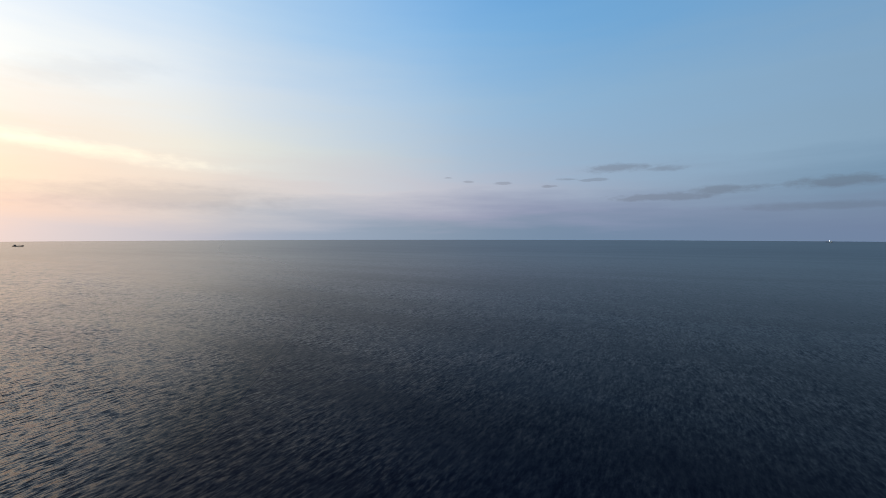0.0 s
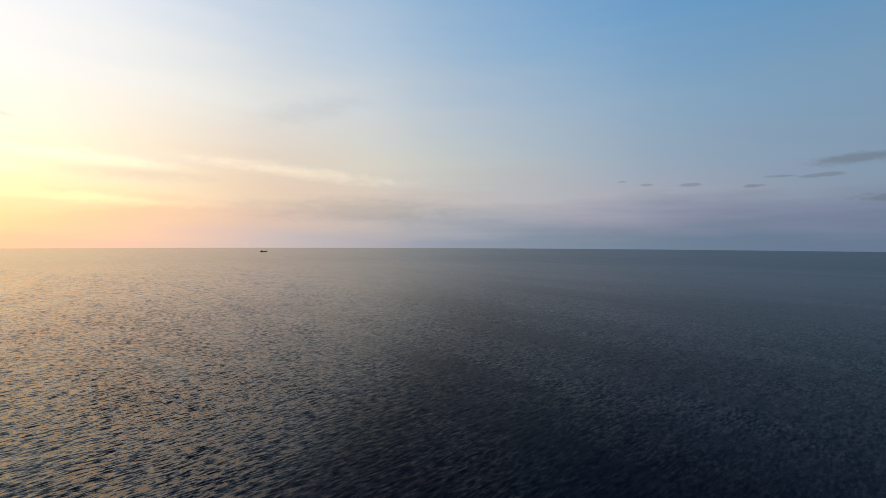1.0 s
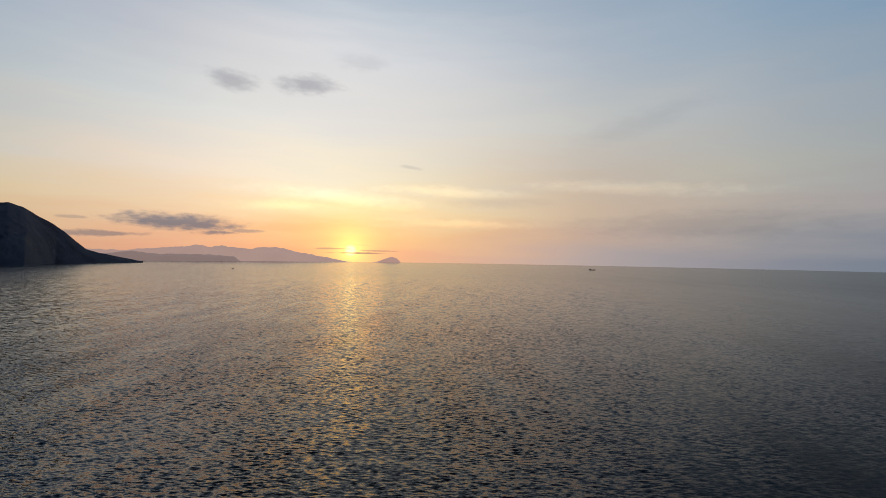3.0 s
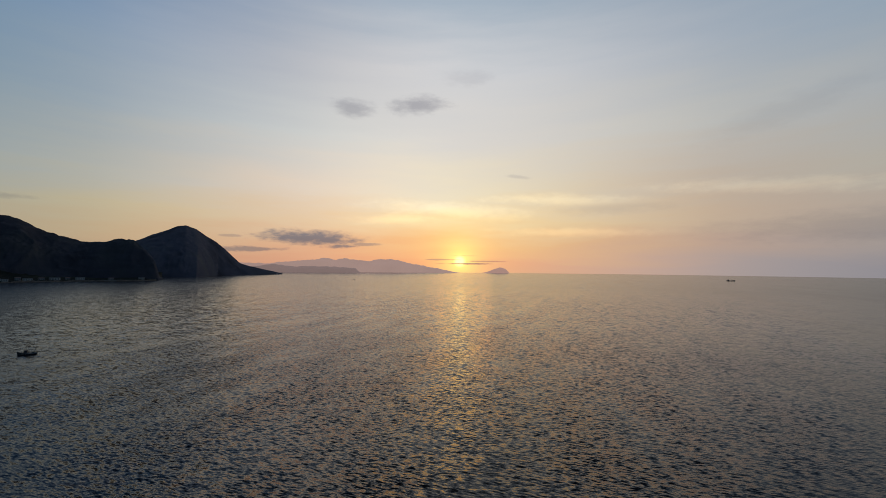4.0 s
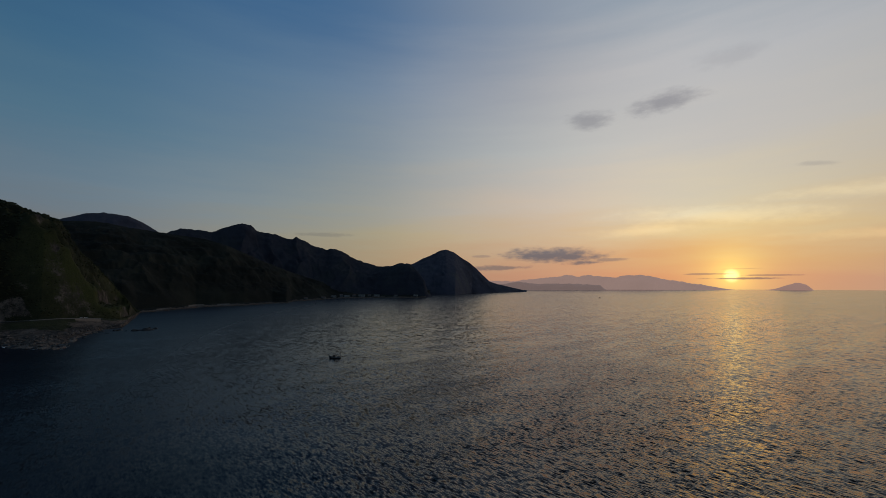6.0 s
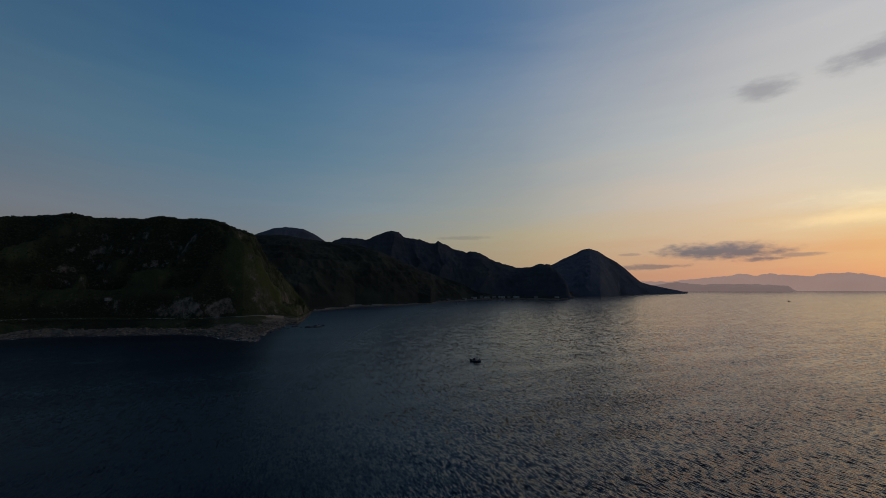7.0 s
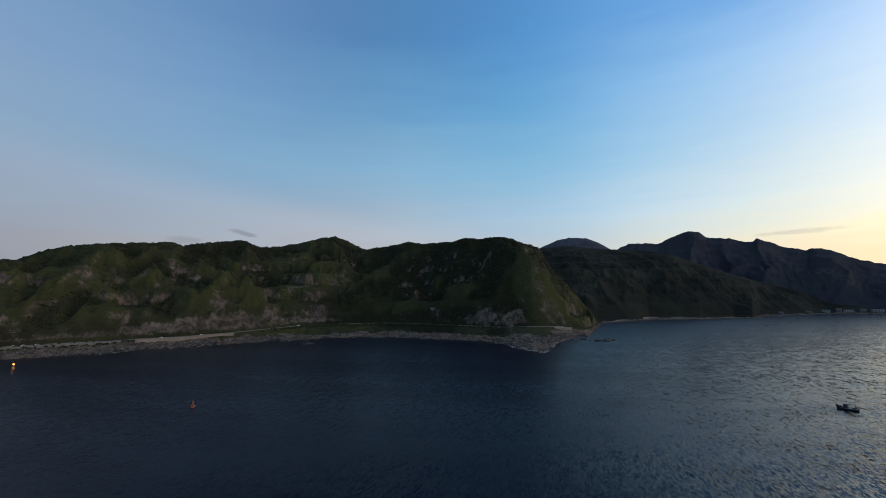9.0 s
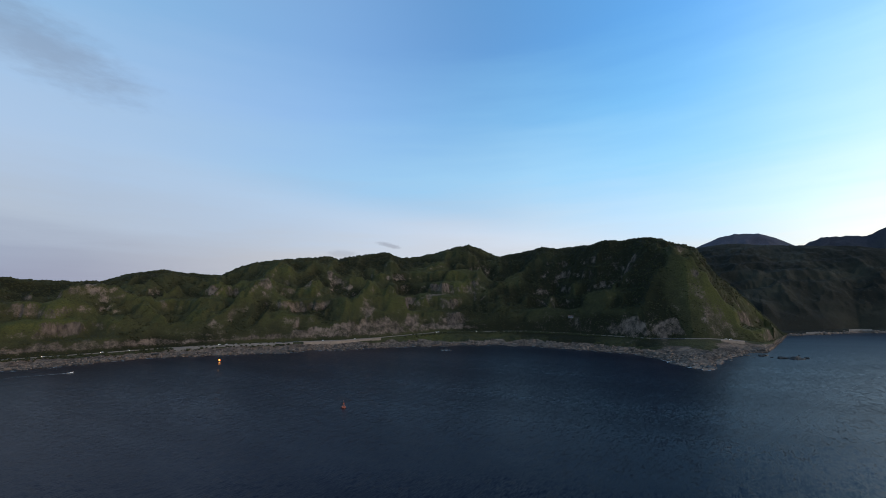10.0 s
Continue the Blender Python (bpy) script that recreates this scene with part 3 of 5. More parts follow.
def make_coast(name, turns, mat, label, rows=300, seed=3):
    """The near hills: a shelf of rock, the road's ledge, a broken cliff, spurs with gullies between them, and the crest."""
    share = np.concatenate([np.linspace(0, 0.28, int(rows * 0.38)), np.linspace(0.28, 1.0, int(rows * 0.48))[1:], 1 + np.linspace(0, 1, int(rows * 0.14) + 1)[1:] ** 1.3])
    s, turn = np.meshgrid(share, turns, indexing="ij")
    shore = table(NEAR_SHORE, turn)
    crest_r, top = table(NEAR_BACK, turn), table(NEAR_CREST, turn)
    start = np.interp(turns, np.linspace(145.6, 236, 60), table(NEAR_SHORE, np.linspace(145.6, 236, 60))) - 44
    start = np.minimum(start, shore - 44)
    depth = crest_r - start
    r = start + depth * np.where(s <= 1, s, 1 + (s - 1) * 500 / depth)
    x, y = at_hub(turn, r)
    # coves, points and single rocks along the waterline
    r0 = shore + (rough_noise(x / 75, y / 75, seed + 50, 3) - 0.5) * 60 + (rough_noise(x / 20, y / 20, seed + 51, 4, True) - 0.6) * 46
    road_r, road_z = table(ROAD_FAR, turn), table(ROAD_HIGH, turn)
    ledge = np.clip((r - r0) / np.maximum(road_r - 7 - r0, 1), 0, 1)
    low = road_z * (0.05 * ease(ledge / 0.2) + 0.30 * ledge ** 1.4 + 0.65 * ease((ledge - 0.6) / 0.4))
    inland = r - road_r - 7
    v = np.clip(inland / np.maximum(crest_r - road_r - 7, 10), 0, 1)
    # the ground is looked up at a wandering place, so that no ridge runs straight
    loose = ease(v * 4) * ease((1.0 - v) * 3)
    u = turn * 17.0 + loose * ((rough_noise(x / 130, y / 130, seed + 40, 3) - 0.5) * 90 + (rough_noise(x / 38, y / 38, seed + 41, 3) - 0.5) * 26)
    q = r + loose * ((rough_noise(x / 130, y / 130, seed + 42, 3) - 0.5) * 80 + (rough_noise(x / 38, y / 38, seed + 43, 3) - 0.5) * 22)
    # the long slope down from the crest and the floor of the hollows
    run = np.maximum(crest_r - q, 0)
    over = table(NEAR_CREST, turn + (1 - v) * ((rough_noise(x / 150, y / 150, seed + 44, 3) - 0.5) * 16))
    z = np.maximum(np.minimum(over, top + 30) - 0.30 * run - 0.0016 * run * run, low + top * (0.06 * ease(v * 8) + 0.22 * v))
    for c_turn, c_v, shoulder, b_turn, foot, fall, drop in SPURS:
        back, near = float(table(NEAR_BACK, b_turn)), float(table(ROAD_FAR, c_turn)) + 18
        at = near + c_v * (back - near)
        line = [(c_turn * 17.0, near - 60, shoulder), (c_turn * 17.0, at, shoulder), ((c_turn * 0.6 + b_turn * 0.4) * 17.0, at * 0.65 + back * 0.35, shoulder - drop), (b_turn * 17.0, back, float(table(NEAR_CREST, b_turn)) - 6)]
        face = shoulder - (shoulder - foot) / (at - near) * (at - q)
        z = melt(z, np.minimum(along_ridge(u, q, line, fall), face), 8.0)
    # gullies worn into the slopes
    size = np.minimum(1, top / 90) * ease(v * 5) * ease((1.0 - v) * 4)
    z += size * ((rough_noise(x / 105 + 3, y / 105, seed + 9, 4, True) - 0.62) * 64 + (rough_noise(x / 40, y / 40, seed + 3, 4, True) - 0.6) * 20)
    # beds of rock: benches with steep steps between them
    bed = 34.0
    tilt = z + 22 * (rough_noise(x / 170, y / 170, seed + 60, 3) - 0.5) + 7 * rough_noise(x / 24, y / 24, seed + 61, 3)
    step = tilt / bed
    stair = (np.floor(step) + ease((step - np.floor(step) - 0.30) / 0.42)) * bed
    hard = ease((rough_noise(x / 120, y / 120, seed + 62, 3) - 0.40) / 0.22) * ease((0.72 - v) / 0.25) * ease(v * 20)
    z += 0.72 * hard * (stair - tilt)
    # the broken cliff above the road
    groove = rough_noise(turn * 17.0 / 15, z / 70, seed + 80, 3, True)
    cliff = np.maximum(table(CLIFFS, turn) * (0.65 + 0.7 * rough_noise(turn * 1.1, turn * 0, seed + 81, 3)), 0)
    wall = low + cliff * ease((inland - 5 - 12 * groove) / 16)
    z = np.where(inland > 0, np.maximum(np.minimum(z, low + np.maximum(inland - 4, 0) * 1.7), wall), low)
    z += np.minimum(v * 9, 1) * (rough_noise(x / 9, y / 9, seed + 5, 3) - 0.5) * 3.4
    # the crest, and the land behind it
    uneven = (rough_noise(turn * 2.2, turn * 0, seed + 70, 5) - 0.5) * 6.0 * np.minimum(1, top / 60)
    line_z = np.maximum(top + uneven, 0.3)
    z = np.where(s >= 1, line_z, z + (line_z - z) * ease((v - 0.86) / 0.14))
    behind = np.clip(s - 1, 0, 1)
    z -= behind * top * 0.9 * (0.6 + 0.5 * rough_noise(x / 160, y / 160, seed + 7, 3)) * np.minimum(1, behind * 6)
    # the shelf of rock by the water
    rocky = ease(ledge * 5) * ease((0.92 - ledge) / 0.3) * (v <= 0)
    z += rocky * ((rough_noise(x / 34, y / 34, seed + 11, 5, True) - 0.56) * 11 + (rough_noise(x / 8, y / 8, seed + 12, 4, True) - 0.5) * 4.0)
    # nothing stands out above the line of the crest
    cap = 74 + (line_z - 74) * r / crest_r - 4.0 * (1 - v)
    z = np.where((inland > 0) & (s < 1), np.minimum(z, np.maximum(cap, low)), z)
    z = np.where(r < r0, np.maximum((r - r0) * 0.3, -7), np.maximum(z, np.minimum((r - r0) * 0.3, 0.3)))
    me = grid_mesh(name, np.stack([x, y, z], -1).reshape(-1, 3), len(share), len(turns), mat)
    flat = np.zeros(len(me.vertices) * 3, dtype=np.float32)
    me.vertices.foreach_get("normal", flat)
    steep = 1 - np.abs(flat.reshape(-1, 3)[:, 2]).reshape(s.shape)
    patch = rough_noise(x / 55, y / 55, seed + 21, 4)
    bare = np.clip((steep - 0.34) * 1.9, 0, 0.62) * ease((0.80 - v) / 0.2) + np.clip((patch - 0.58) * 2.0, -0.35, 0.22) * np.clip(v * 6, 0, 1)
    bare = np.maximum(bare, 0.66 * (cliff > 9) * (inland > 3) * ease((z - low - 3) / 5) * ease((cliff * 0.95 + low - z) / 6) * ease((45 - inland) / 18))
    stony = 0.60 + 0.34 * ease((turn - 189) / 3) + 0.3 * ease((158.5 - turn) / 2)
    bare = np.maximum(bare * (v > 0), ease((stony - ledge + (patch - 0.5) * 0.6) / 0.12) * (v <= 0))
    # grass on the open spurs, woodland in the hollows and along the crest; the tones also paint in relief contrast
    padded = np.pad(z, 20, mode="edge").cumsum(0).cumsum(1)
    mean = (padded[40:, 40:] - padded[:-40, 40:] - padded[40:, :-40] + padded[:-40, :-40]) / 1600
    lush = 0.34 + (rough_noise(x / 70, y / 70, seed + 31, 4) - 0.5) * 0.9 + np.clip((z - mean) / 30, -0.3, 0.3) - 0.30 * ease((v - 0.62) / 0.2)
    for c_turn, c_v, w_turn, w_v in SCARS:
        bare = np.maximum(bare, (0.80 + 0.8 * (patch - 0.5)) * np.exp(-((turn - c_turn) / w_turn) ** 2 - ((v - c_v) / w_v) ** 2))
    for c_turn, c_v, w_turn, w_v, much in MEADOWS:
        lush += much * np.exp(-((turn - c_turn) / w_turn) ** 2 - ((v - c_v) / w_v) ** 2)
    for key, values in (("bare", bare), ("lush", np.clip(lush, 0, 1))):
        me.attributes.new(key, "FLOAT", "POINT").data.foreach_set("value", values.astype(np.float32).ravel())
    LANDS[name] = (np.asarray(turns), r, z, bare, v, lush)
    return tagged(new(name, me), label, "hillside", kind="structure")


def make_land(name, turns, shore, crest, back_at, back, mat, label, rows=200, relief=1.0, coast=False, seed=1, ribbed=1.0, jag=4.0):
    """A range of hills: shore below, crest above, spurs and gullies between, and a back that falls away."""
    share = np.concatenate([np.linspace(-0.06, 1.0, int(rows * 0.82)), 1 + np.linspace(0, 1, int(rows * 0.18) + 1)[1:] ** 1.3])
    s, turn = np.meshgrid(share, turns, indexing="ij")
    r0 = table(shore, turn) if isinstance(shore, list) else np.full_like(turn, shore)
    crest_r = table(back_at, turn) if isinstance(back_at, list) else np.full_like(turn, back_at)
    plain_shore = r0
    if coast:
        r0 = r0 + (rough_noise(turn * 3.0, turn * 0, seed + 50, 4) - 0.5) * 40
    depth = crest_r - r0
    top = table(crest, turn)
    uneven = (rough_noise(turn * 2.2, turn * 0, seed + 70, 5) - 0.5) * jag * np.minimum(1, top / 60)
    r = r0 + depth * np.where(s <= 1, s, 1 + (s - 1) * back / depth)
    x, y = at_hub(turn, r)
    if coast:
        road_r, road_z = plain_shore + 46, np.full_like(r0, 7.0)
    else:
        road_r, road_z = r0, np.zeros_like(r0)
    ledge = np.clip((r - r0) / np.maximum(road_r - 7 - r0, 1), 0, 1)
    low = road_z * (0.05 * ease(ledge / 0.2) + 0.30 * ledge ** 1.4 + 0.65 * ease((ledge - 0.6) / 0.4))
    v = np.clip((r - road_r - 7) / np.maximum(crest_r - road_r - 7, 10), 0, 1)
    # spurs run down from the tops, gullies from the dips between them
    line = table(crest, turns)
    width = max(3, int(len(turns) * 7 / abs(turns[-1] - turns[0])))
    smooth = np.convolve(np.pad(line, width, mode="edge"), np.ones(2 * width + 1) / (2 * width + 1), "valid")
    sway = (rough_noise(x / 110, y / 110, seed + 40, 3) - 0.5) * 7.0 * (1 - v)
    spur = np.interp(turn + sway, turns, (line - smooth) / 16.0)
    ribs = rough_noise((turn + sway) * r0.mean() * 0.0175 / 130, v * 0.9, seed, 4, True)
    spur = (np.clip(spur, -1, 1) * 0.6 + (ribs - ribs.mean()) * 3.3) * ribbed
    body = v ** np.clip(0.88 - 0.75 * spur, 0.36, 2.2)
    top = np.maximum(top + uneven * np.where(s > 1, 1, v ** 6), 0.3)
    z = low + (top - low) * body
    hang = 4 * v * (1 - v)
    size = np.minimum(1, top / 90)
    crag = rough_noise(x / 95, y / 95, seed + 9, 5, True) - 0.5
    z += relief * hang * size * (crag * 85 + (rough_noise(x / 22, y / 22, seed + 3, 4, True) - 0.5) * 17)
    # steps of rock in the faces
    band = np.sin((z + 10 * rough_noise(x / 90, y / 90, seed + 60, 2)) * 2 * np.pi / 31)
    z += relief * hang * size * 3.2 * band
    z += relief * np.minimum(v * 6, 1) * (rough_noise(x / 9, y / 9, seed + 5, 3) - 0.5) * 3.0
    behind = np.clip(s - 1, 0, 1)
    z -= behind * top * 0.9 * (0.6 + 0.5 * rough_noise(x / 160, y / 160, seed + 7, 3)) * np.minimum(1, behind * 6)
    if coast:
        rocky = ease(ledge * 6) * ease((0.9 - ledge) / 0.3) * (0.3 + 0.7 * ledge)
        z += rocky * ((rough_noise(x / 30, y / 30, seed + 11, 5, True) - 0.5) * 14 + (rough_noise(x / 6, y / 6, seed + 12, 3, True) - 0.5) * 3.2)
    # no face stands out above the line of the crest
    cap = 74 + (top - 74) * r / crest_r - 5.0 * (1 - v)
    z = np.where((v > 0.3) & (s < 1), np.minimum(z, np.maximum(cap, low)), z)
    z = np.where(s < 0, s * 45, np.maximum(z, 0.25))
    me = grid_mesh(name, np.stack([x, y, z], -1).reshape(-1, 3), len(share), len(turns), mat)
    flat = np.zeros(len(me.vertices) * 3, dtype=np.float32)
    me.vertices.foreach_get("normal", flat)
    steep = 1 - np.abs(flat.reshape(-1, 3)[:, 2]).reshape(s.shape)
    patch = rough_noise(x / 55, y / 55, seed + 21, 4)
    bare = np.clip((steep - 0.50) * 1.4, 0, 0.34) + np.clip((patch - 0.62) * 2.0, -0.3, 0.25) * np.clip(v * 6, 0, 1)
    lush = 0.35 + (rough_noise(x / 90, y / 90, seed + 31, 3) - 0.5) * 1.0
    if coast:
        bare = np.maximum(bare * (v > 0), ease((0.58 - ledge + (patch - 0.5) * 0.5) / 0.12) * (v <= 0))
        lush -= 0.3
    for key, values in (("bare", bare), ("lush", np.clip(lush, 0, 1))):
        me.attributes.new(key, "FLOAT", "POINT").data.foreach_set("value", values.astype(np.float32).ravel())
    LANDS[name] = (np.asarray(turns), r, z, bare, v, lush)
    return tagged(new(name, me), label, "hillside", kind="structure")


def ground_at(name, turn, r):
    """The land's height there."""
    turns, far, high = LANDS[name][:3]
    k = int(np.argmin(np.abs(turns - turn)))
    return float(np.interp(r, far[:, k], high[:, k]))


def waterline(turn, level=0.15):
    """How far off the near hills rise out of the water."""
    turns, far, high = LANDS["coastal_hills"][:3]
    k = int(np.argmin(np.abs(turns - turn)))
    return float(far[int(np.argmax(high[:, k] > level)), k])


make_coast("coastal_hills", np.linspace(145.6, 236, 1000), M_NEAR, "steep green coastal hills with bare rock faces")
make_land("bay_hills", np.linspace(111.0, 157, 520), BAY_SHORE, RANGE_CREST, [(111, 2420), (124, 2300), (131, 1950), (137, 1800), (157, 1800)], 500, M_BAY,
          "dark scrub-covered hills behind a bay", rows=130, coast=True, seed=17, relief=0.6, ribbed=0.0)
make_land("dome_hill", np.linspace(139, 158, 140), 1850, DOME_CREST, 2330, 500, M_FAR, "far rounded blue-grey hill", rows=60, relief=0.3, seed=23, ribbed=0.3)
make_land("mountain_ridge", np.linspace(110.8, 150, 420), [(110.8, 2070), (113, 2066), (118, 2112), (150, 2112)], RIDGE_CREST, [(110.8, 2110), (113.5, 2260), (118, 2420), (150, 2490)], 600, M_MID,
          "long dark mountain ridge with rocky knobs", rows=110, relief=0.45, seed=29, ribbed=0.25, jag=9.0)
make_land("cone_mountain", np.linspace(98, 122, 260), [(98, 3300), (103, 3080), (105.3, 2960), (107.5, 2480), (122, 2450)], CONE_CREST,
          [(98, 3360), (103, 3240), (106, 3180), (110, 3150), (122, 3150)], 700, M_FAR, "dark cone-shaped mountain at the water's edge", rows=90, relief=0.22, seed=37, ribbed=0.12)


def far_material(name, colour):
    """Hazy distance, a backdrop with the glow of evening air put into its emission."""
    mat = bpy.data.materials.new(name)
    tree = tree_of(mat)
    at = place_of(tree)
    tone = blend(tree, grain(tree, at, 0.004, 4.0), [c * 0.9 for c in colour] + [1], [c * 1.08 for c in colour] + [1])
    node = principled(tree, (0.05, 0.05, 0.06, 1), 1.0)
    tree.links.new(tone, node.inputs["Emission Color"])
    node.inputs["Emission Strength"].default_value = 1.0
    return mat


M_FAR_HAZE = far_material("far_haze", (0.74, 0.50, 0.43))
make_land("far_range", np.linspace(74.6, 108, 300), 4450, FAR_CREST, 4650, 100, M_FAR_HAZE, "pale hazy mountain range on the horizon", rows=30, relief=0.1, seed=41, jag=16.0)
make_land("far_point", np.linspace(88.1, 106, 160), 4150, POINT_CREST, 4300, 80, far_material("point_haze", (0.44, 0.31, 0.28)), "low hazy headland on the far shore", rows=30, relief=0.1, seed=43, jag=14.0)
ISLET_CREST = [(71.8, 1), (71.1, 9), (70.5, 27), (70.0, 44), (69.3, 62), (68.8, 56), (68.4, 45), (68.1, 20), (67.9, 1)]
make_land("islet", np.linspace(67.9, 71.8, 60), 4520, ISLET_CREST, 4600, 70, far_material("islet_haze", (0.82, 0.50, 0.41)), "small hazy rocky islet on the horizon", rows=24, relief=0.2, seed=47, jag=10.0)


# ---- parts ----
def part(name, bm, mat, parent=None, label=""):
    """Links a bmesh as one mesh, under a thing or a part."""
    me = bpy.data.meshes.new(name)
    bm.to_mesh(me)
    bm.free()
    me.materials.append(mat)
    ob = new(name, me)
    if parent:
        ob.parent = parent
    return tagged(ob, label)


def box(size, at=(0, 0, 0), bevel=0.0, taper=None, turn=0.0, bm=None):
    """A block on its base's middle; taper narrows its top in x and y."""
    bm = bm or bmesh.new()
    made = bmesh.ops.create_cube(bm, size=1.0)["verts"]
    for v in made:
        if taper and v.co.z > 0:
            v.co.x *= taper[0]
            v.co.y *= taper[1]
        v.co = Vector((v.co.x * size[0], v.co.y * size[1], (v.co.z + 0.5) * size[2]))
    if turn:
        bmesh.ops.rotate(bm, verts=made, matrix=Matrix.Rotation(turn, 3, "Z"))
    bmesh.ops.translate(bm, verts=made, vec=at)
    if bevel:
        bmesh.ops.bevel(bm, geom=list({e for v in made for e in v.link_edges}), offset=bevel, segments=2, affect="EDGES")
    return bm


def rod(start, end, radius, thin=None, sides=8, bm=None):
    bm = bm or bmesh.new()
    start, end = Vector(start), Vector(end)
    way = end - start
    m = Matrix.Translation((start + end) / 2) @ way.to_track_quat("Z", "Y").to_matrix().to_4x4()
    bmesh.ops.create_cone(bm, cap_ends=True, segments=sides, radius1=radius, radius2=radius if thin is None else thin, depth=way.length, matrix=m)
    return bm


def lump(size, seed, rough=0.35, detail=2, flat=0.0):
    """A rock: a ball pushed in and out, with a flattened foot."""
    bm = bmesh.new()
    bmesh.ops.create_icosphere(bm, subdivisions=detail, radius=1.0)
    rng = np.random.default_rng(seed)
    shift = Vector(rng.uniform(-50, 50, 3))
    for v in bm.verts:
        n = noise.noise(v.co * 0.9 + shift) * rough * 1.6 + noise.noise(v.co * 2.6 + shift) * rough * 0.7
        v.co *= 1 + n
        v.co.z = max(v.co.z, -0.4 + flat)
        v.co = Vector((v.co.x * size[0], v.co.y * size[1], v.co.z * size[2]))
    return bm


M_HULL = plain("boat_paint_dark", (0.030, 0.032, 0.038), 0.45, scale=0.6)
M_WHITE = plain("boat_paint_white", (0.62, 0.63, 0.62), 0.45, scale=0.7, vary=0.15)
M_DECK = plain("deck_wood", (0.16, 0.12, 0.09), 0.8)
M_STEEL = plain("grey_steel", (0.22, 0.23, 0.24), 0.4, 0.6)
M_PANE = plain("dark_glass", (0.02, 0.025, 0.03), 0.1, vary=0.1)
M_RUBBER = plain("black_rubber", (0.02, 0.02, 0.02), 0.8)
M_ORANGE = plain("buoy_orange", (0.30, 0.075, 0.04), 0.5, scale=1.0)
M_CONCRETE = plain("pale_concrete", (0.19, 0.155, 0.13), 0.9, scale=0.15, vary=0.3, bump=0.3)
M_TAN_WALL = plain("tan_concrete", (0.27, 0.19, 0.138), 0.9, scale=0.12, vary=0.3, bump=0.3)
M_ASPHALT = plain("asphalt", (0.055, 0.055, 0.058), 0.9, scale=0.2, bump=0.2)
M_LINE = plain("road_paint", (0.42, 0.42, 0.40), 0.7)
M_ROCK = plain("shore_rock", (0.175, 0.124, 0.094), 0.85, scale=0.5, vary=0.45, bump=0.6)
M_WET = plain("wet_rock", (0.034, 0.029, 0.026), 0.65, scale=0.5, vary=0.4, bump=0.6)
M_FOAM = plain("foam", (0.86, 0.86, 0.86), 0.9, scale=0.8, vary=0.15)
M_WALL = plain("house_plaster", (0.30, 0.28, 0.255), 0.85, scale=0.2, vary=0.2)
M_WALL_GREY = plain("house_grey", (0.17, 0.16, 0.155), 0.85, scale=0.2, vary=0.25)
M_ROOF = plain("house_roof", (0.17, 0.10, 0.085), 0.8, scale=0.4)
M_CAR_WHITE = plain("car_white", (0.75, 0.75, 0.74), 0.3, vary=0.05)
M_CAR_GREY = plain("car_grey", (0.18, 0.19, 0.20), 0.3, 0.3, vary=0.08)


def lamp_material(name, colour, strength):
    mat = bpy.data.materials.new(name)
    tree = tree_of(mat)
    node = principled(tree, (*colour, 1), 0.4)
    node.inputs["Emission Color"].default_value, node.inputs["Emission Strength"].default_value = (*colour, 1), strength
    return mat


M_LAMP_WHITE = lamp_material("lamp_white", (1.0, 0.95, 0.85), 14.0)
M_LAMP_ORANGE = lamp_material("lamp_orange", (1.0, 0.36, 0.07), 3.5)


# ---- coast road, its parapet and walls ----
def strip(name, turns, inner, outer, low, high, mat, label, category):
    """A band along the shore, with an upper face and two sides."""
    points = []
    for t in turns:
        r, z = table(ROAD_FAR, t), table(ROAD_HIGH, t)
        (xa, ya), (xb, yb) = at_hub(t, r + inner), at_hub(t, r + outer)
        points += [(xa, ya, z + low), (xa, ya, z + high), (xb, yb, z + high), (xb, yb, z + low)]
    me = grid_mesh(name, np.array(points), len(turns), 4, mat, smooth=False)
    return tagged(new(name, me), label, category, kind="structure")


strip("road", np.arange(149.0, 236, 0.35), -4.5, 4.0, -1.5, 0.35, M_ASPHALT, "grey asphalt coast road below the hills", "road")
strip("road_line", np.arange(149.0, 236, 0.35), -0.45, -0.3, 0.2, 0.36, M_LINE, "pale painted centre line of the road", "road marking")
for name, first, last in (("parapet", 205.5, 234.0), ("parapet", 184.5, 203.0), ("parapet", 158.5, 180.0), ("parapet", 149.2, 155.0)):
    strip(name, np.arange(first, last, 0.3), -5.4, -4.9, -2.0, 1.15, M_CONCRETE, "low pale concrete parapet beside the road", "parapet")
strip("retaining_wall", np.arange(192.5, 202.5, 0.25), -17.0, -5.5, -9.0, 0.3, M_TAN_WALL, "tan concrete retaining wall below the road", "wall")
strip("retaining_wall", np.arange(203.5, 216.5, 0.25), -15.0, -5.5, -6.5, 0.2, M_CONCRETE, "pale concrete retaining wall below the road", "wall")
strip("retaining_wall", np.arange(149.2, 151.4, 0.2), -19.0, -5.5, -5.5, 0.2, M_TAN_WALL, "tan concrete wall round a lay-by on the headland", "wall")


def bay_wall(first, last, back, high):
    points = []
    for t in np.arange(first, last, 0.2):
        r = table(BAY_SHORE, t) + back
        (xa, ya), (xb, yb) = at_hub(t, r), at_hub(t, r + 3)
        points += [(xa, ya, -1.0), (xa, ya, high), (xb, yb, high), (xb, yb, -1.0)]
    me = grid_mesh("sea_wall", np.array(points), len(points) // 4, 4, M_CONCRETE, smooth=False)
    return tagged(new("sea_wall", me), "pale concrete sea wall along the bay", "sea wall", kind="structure")


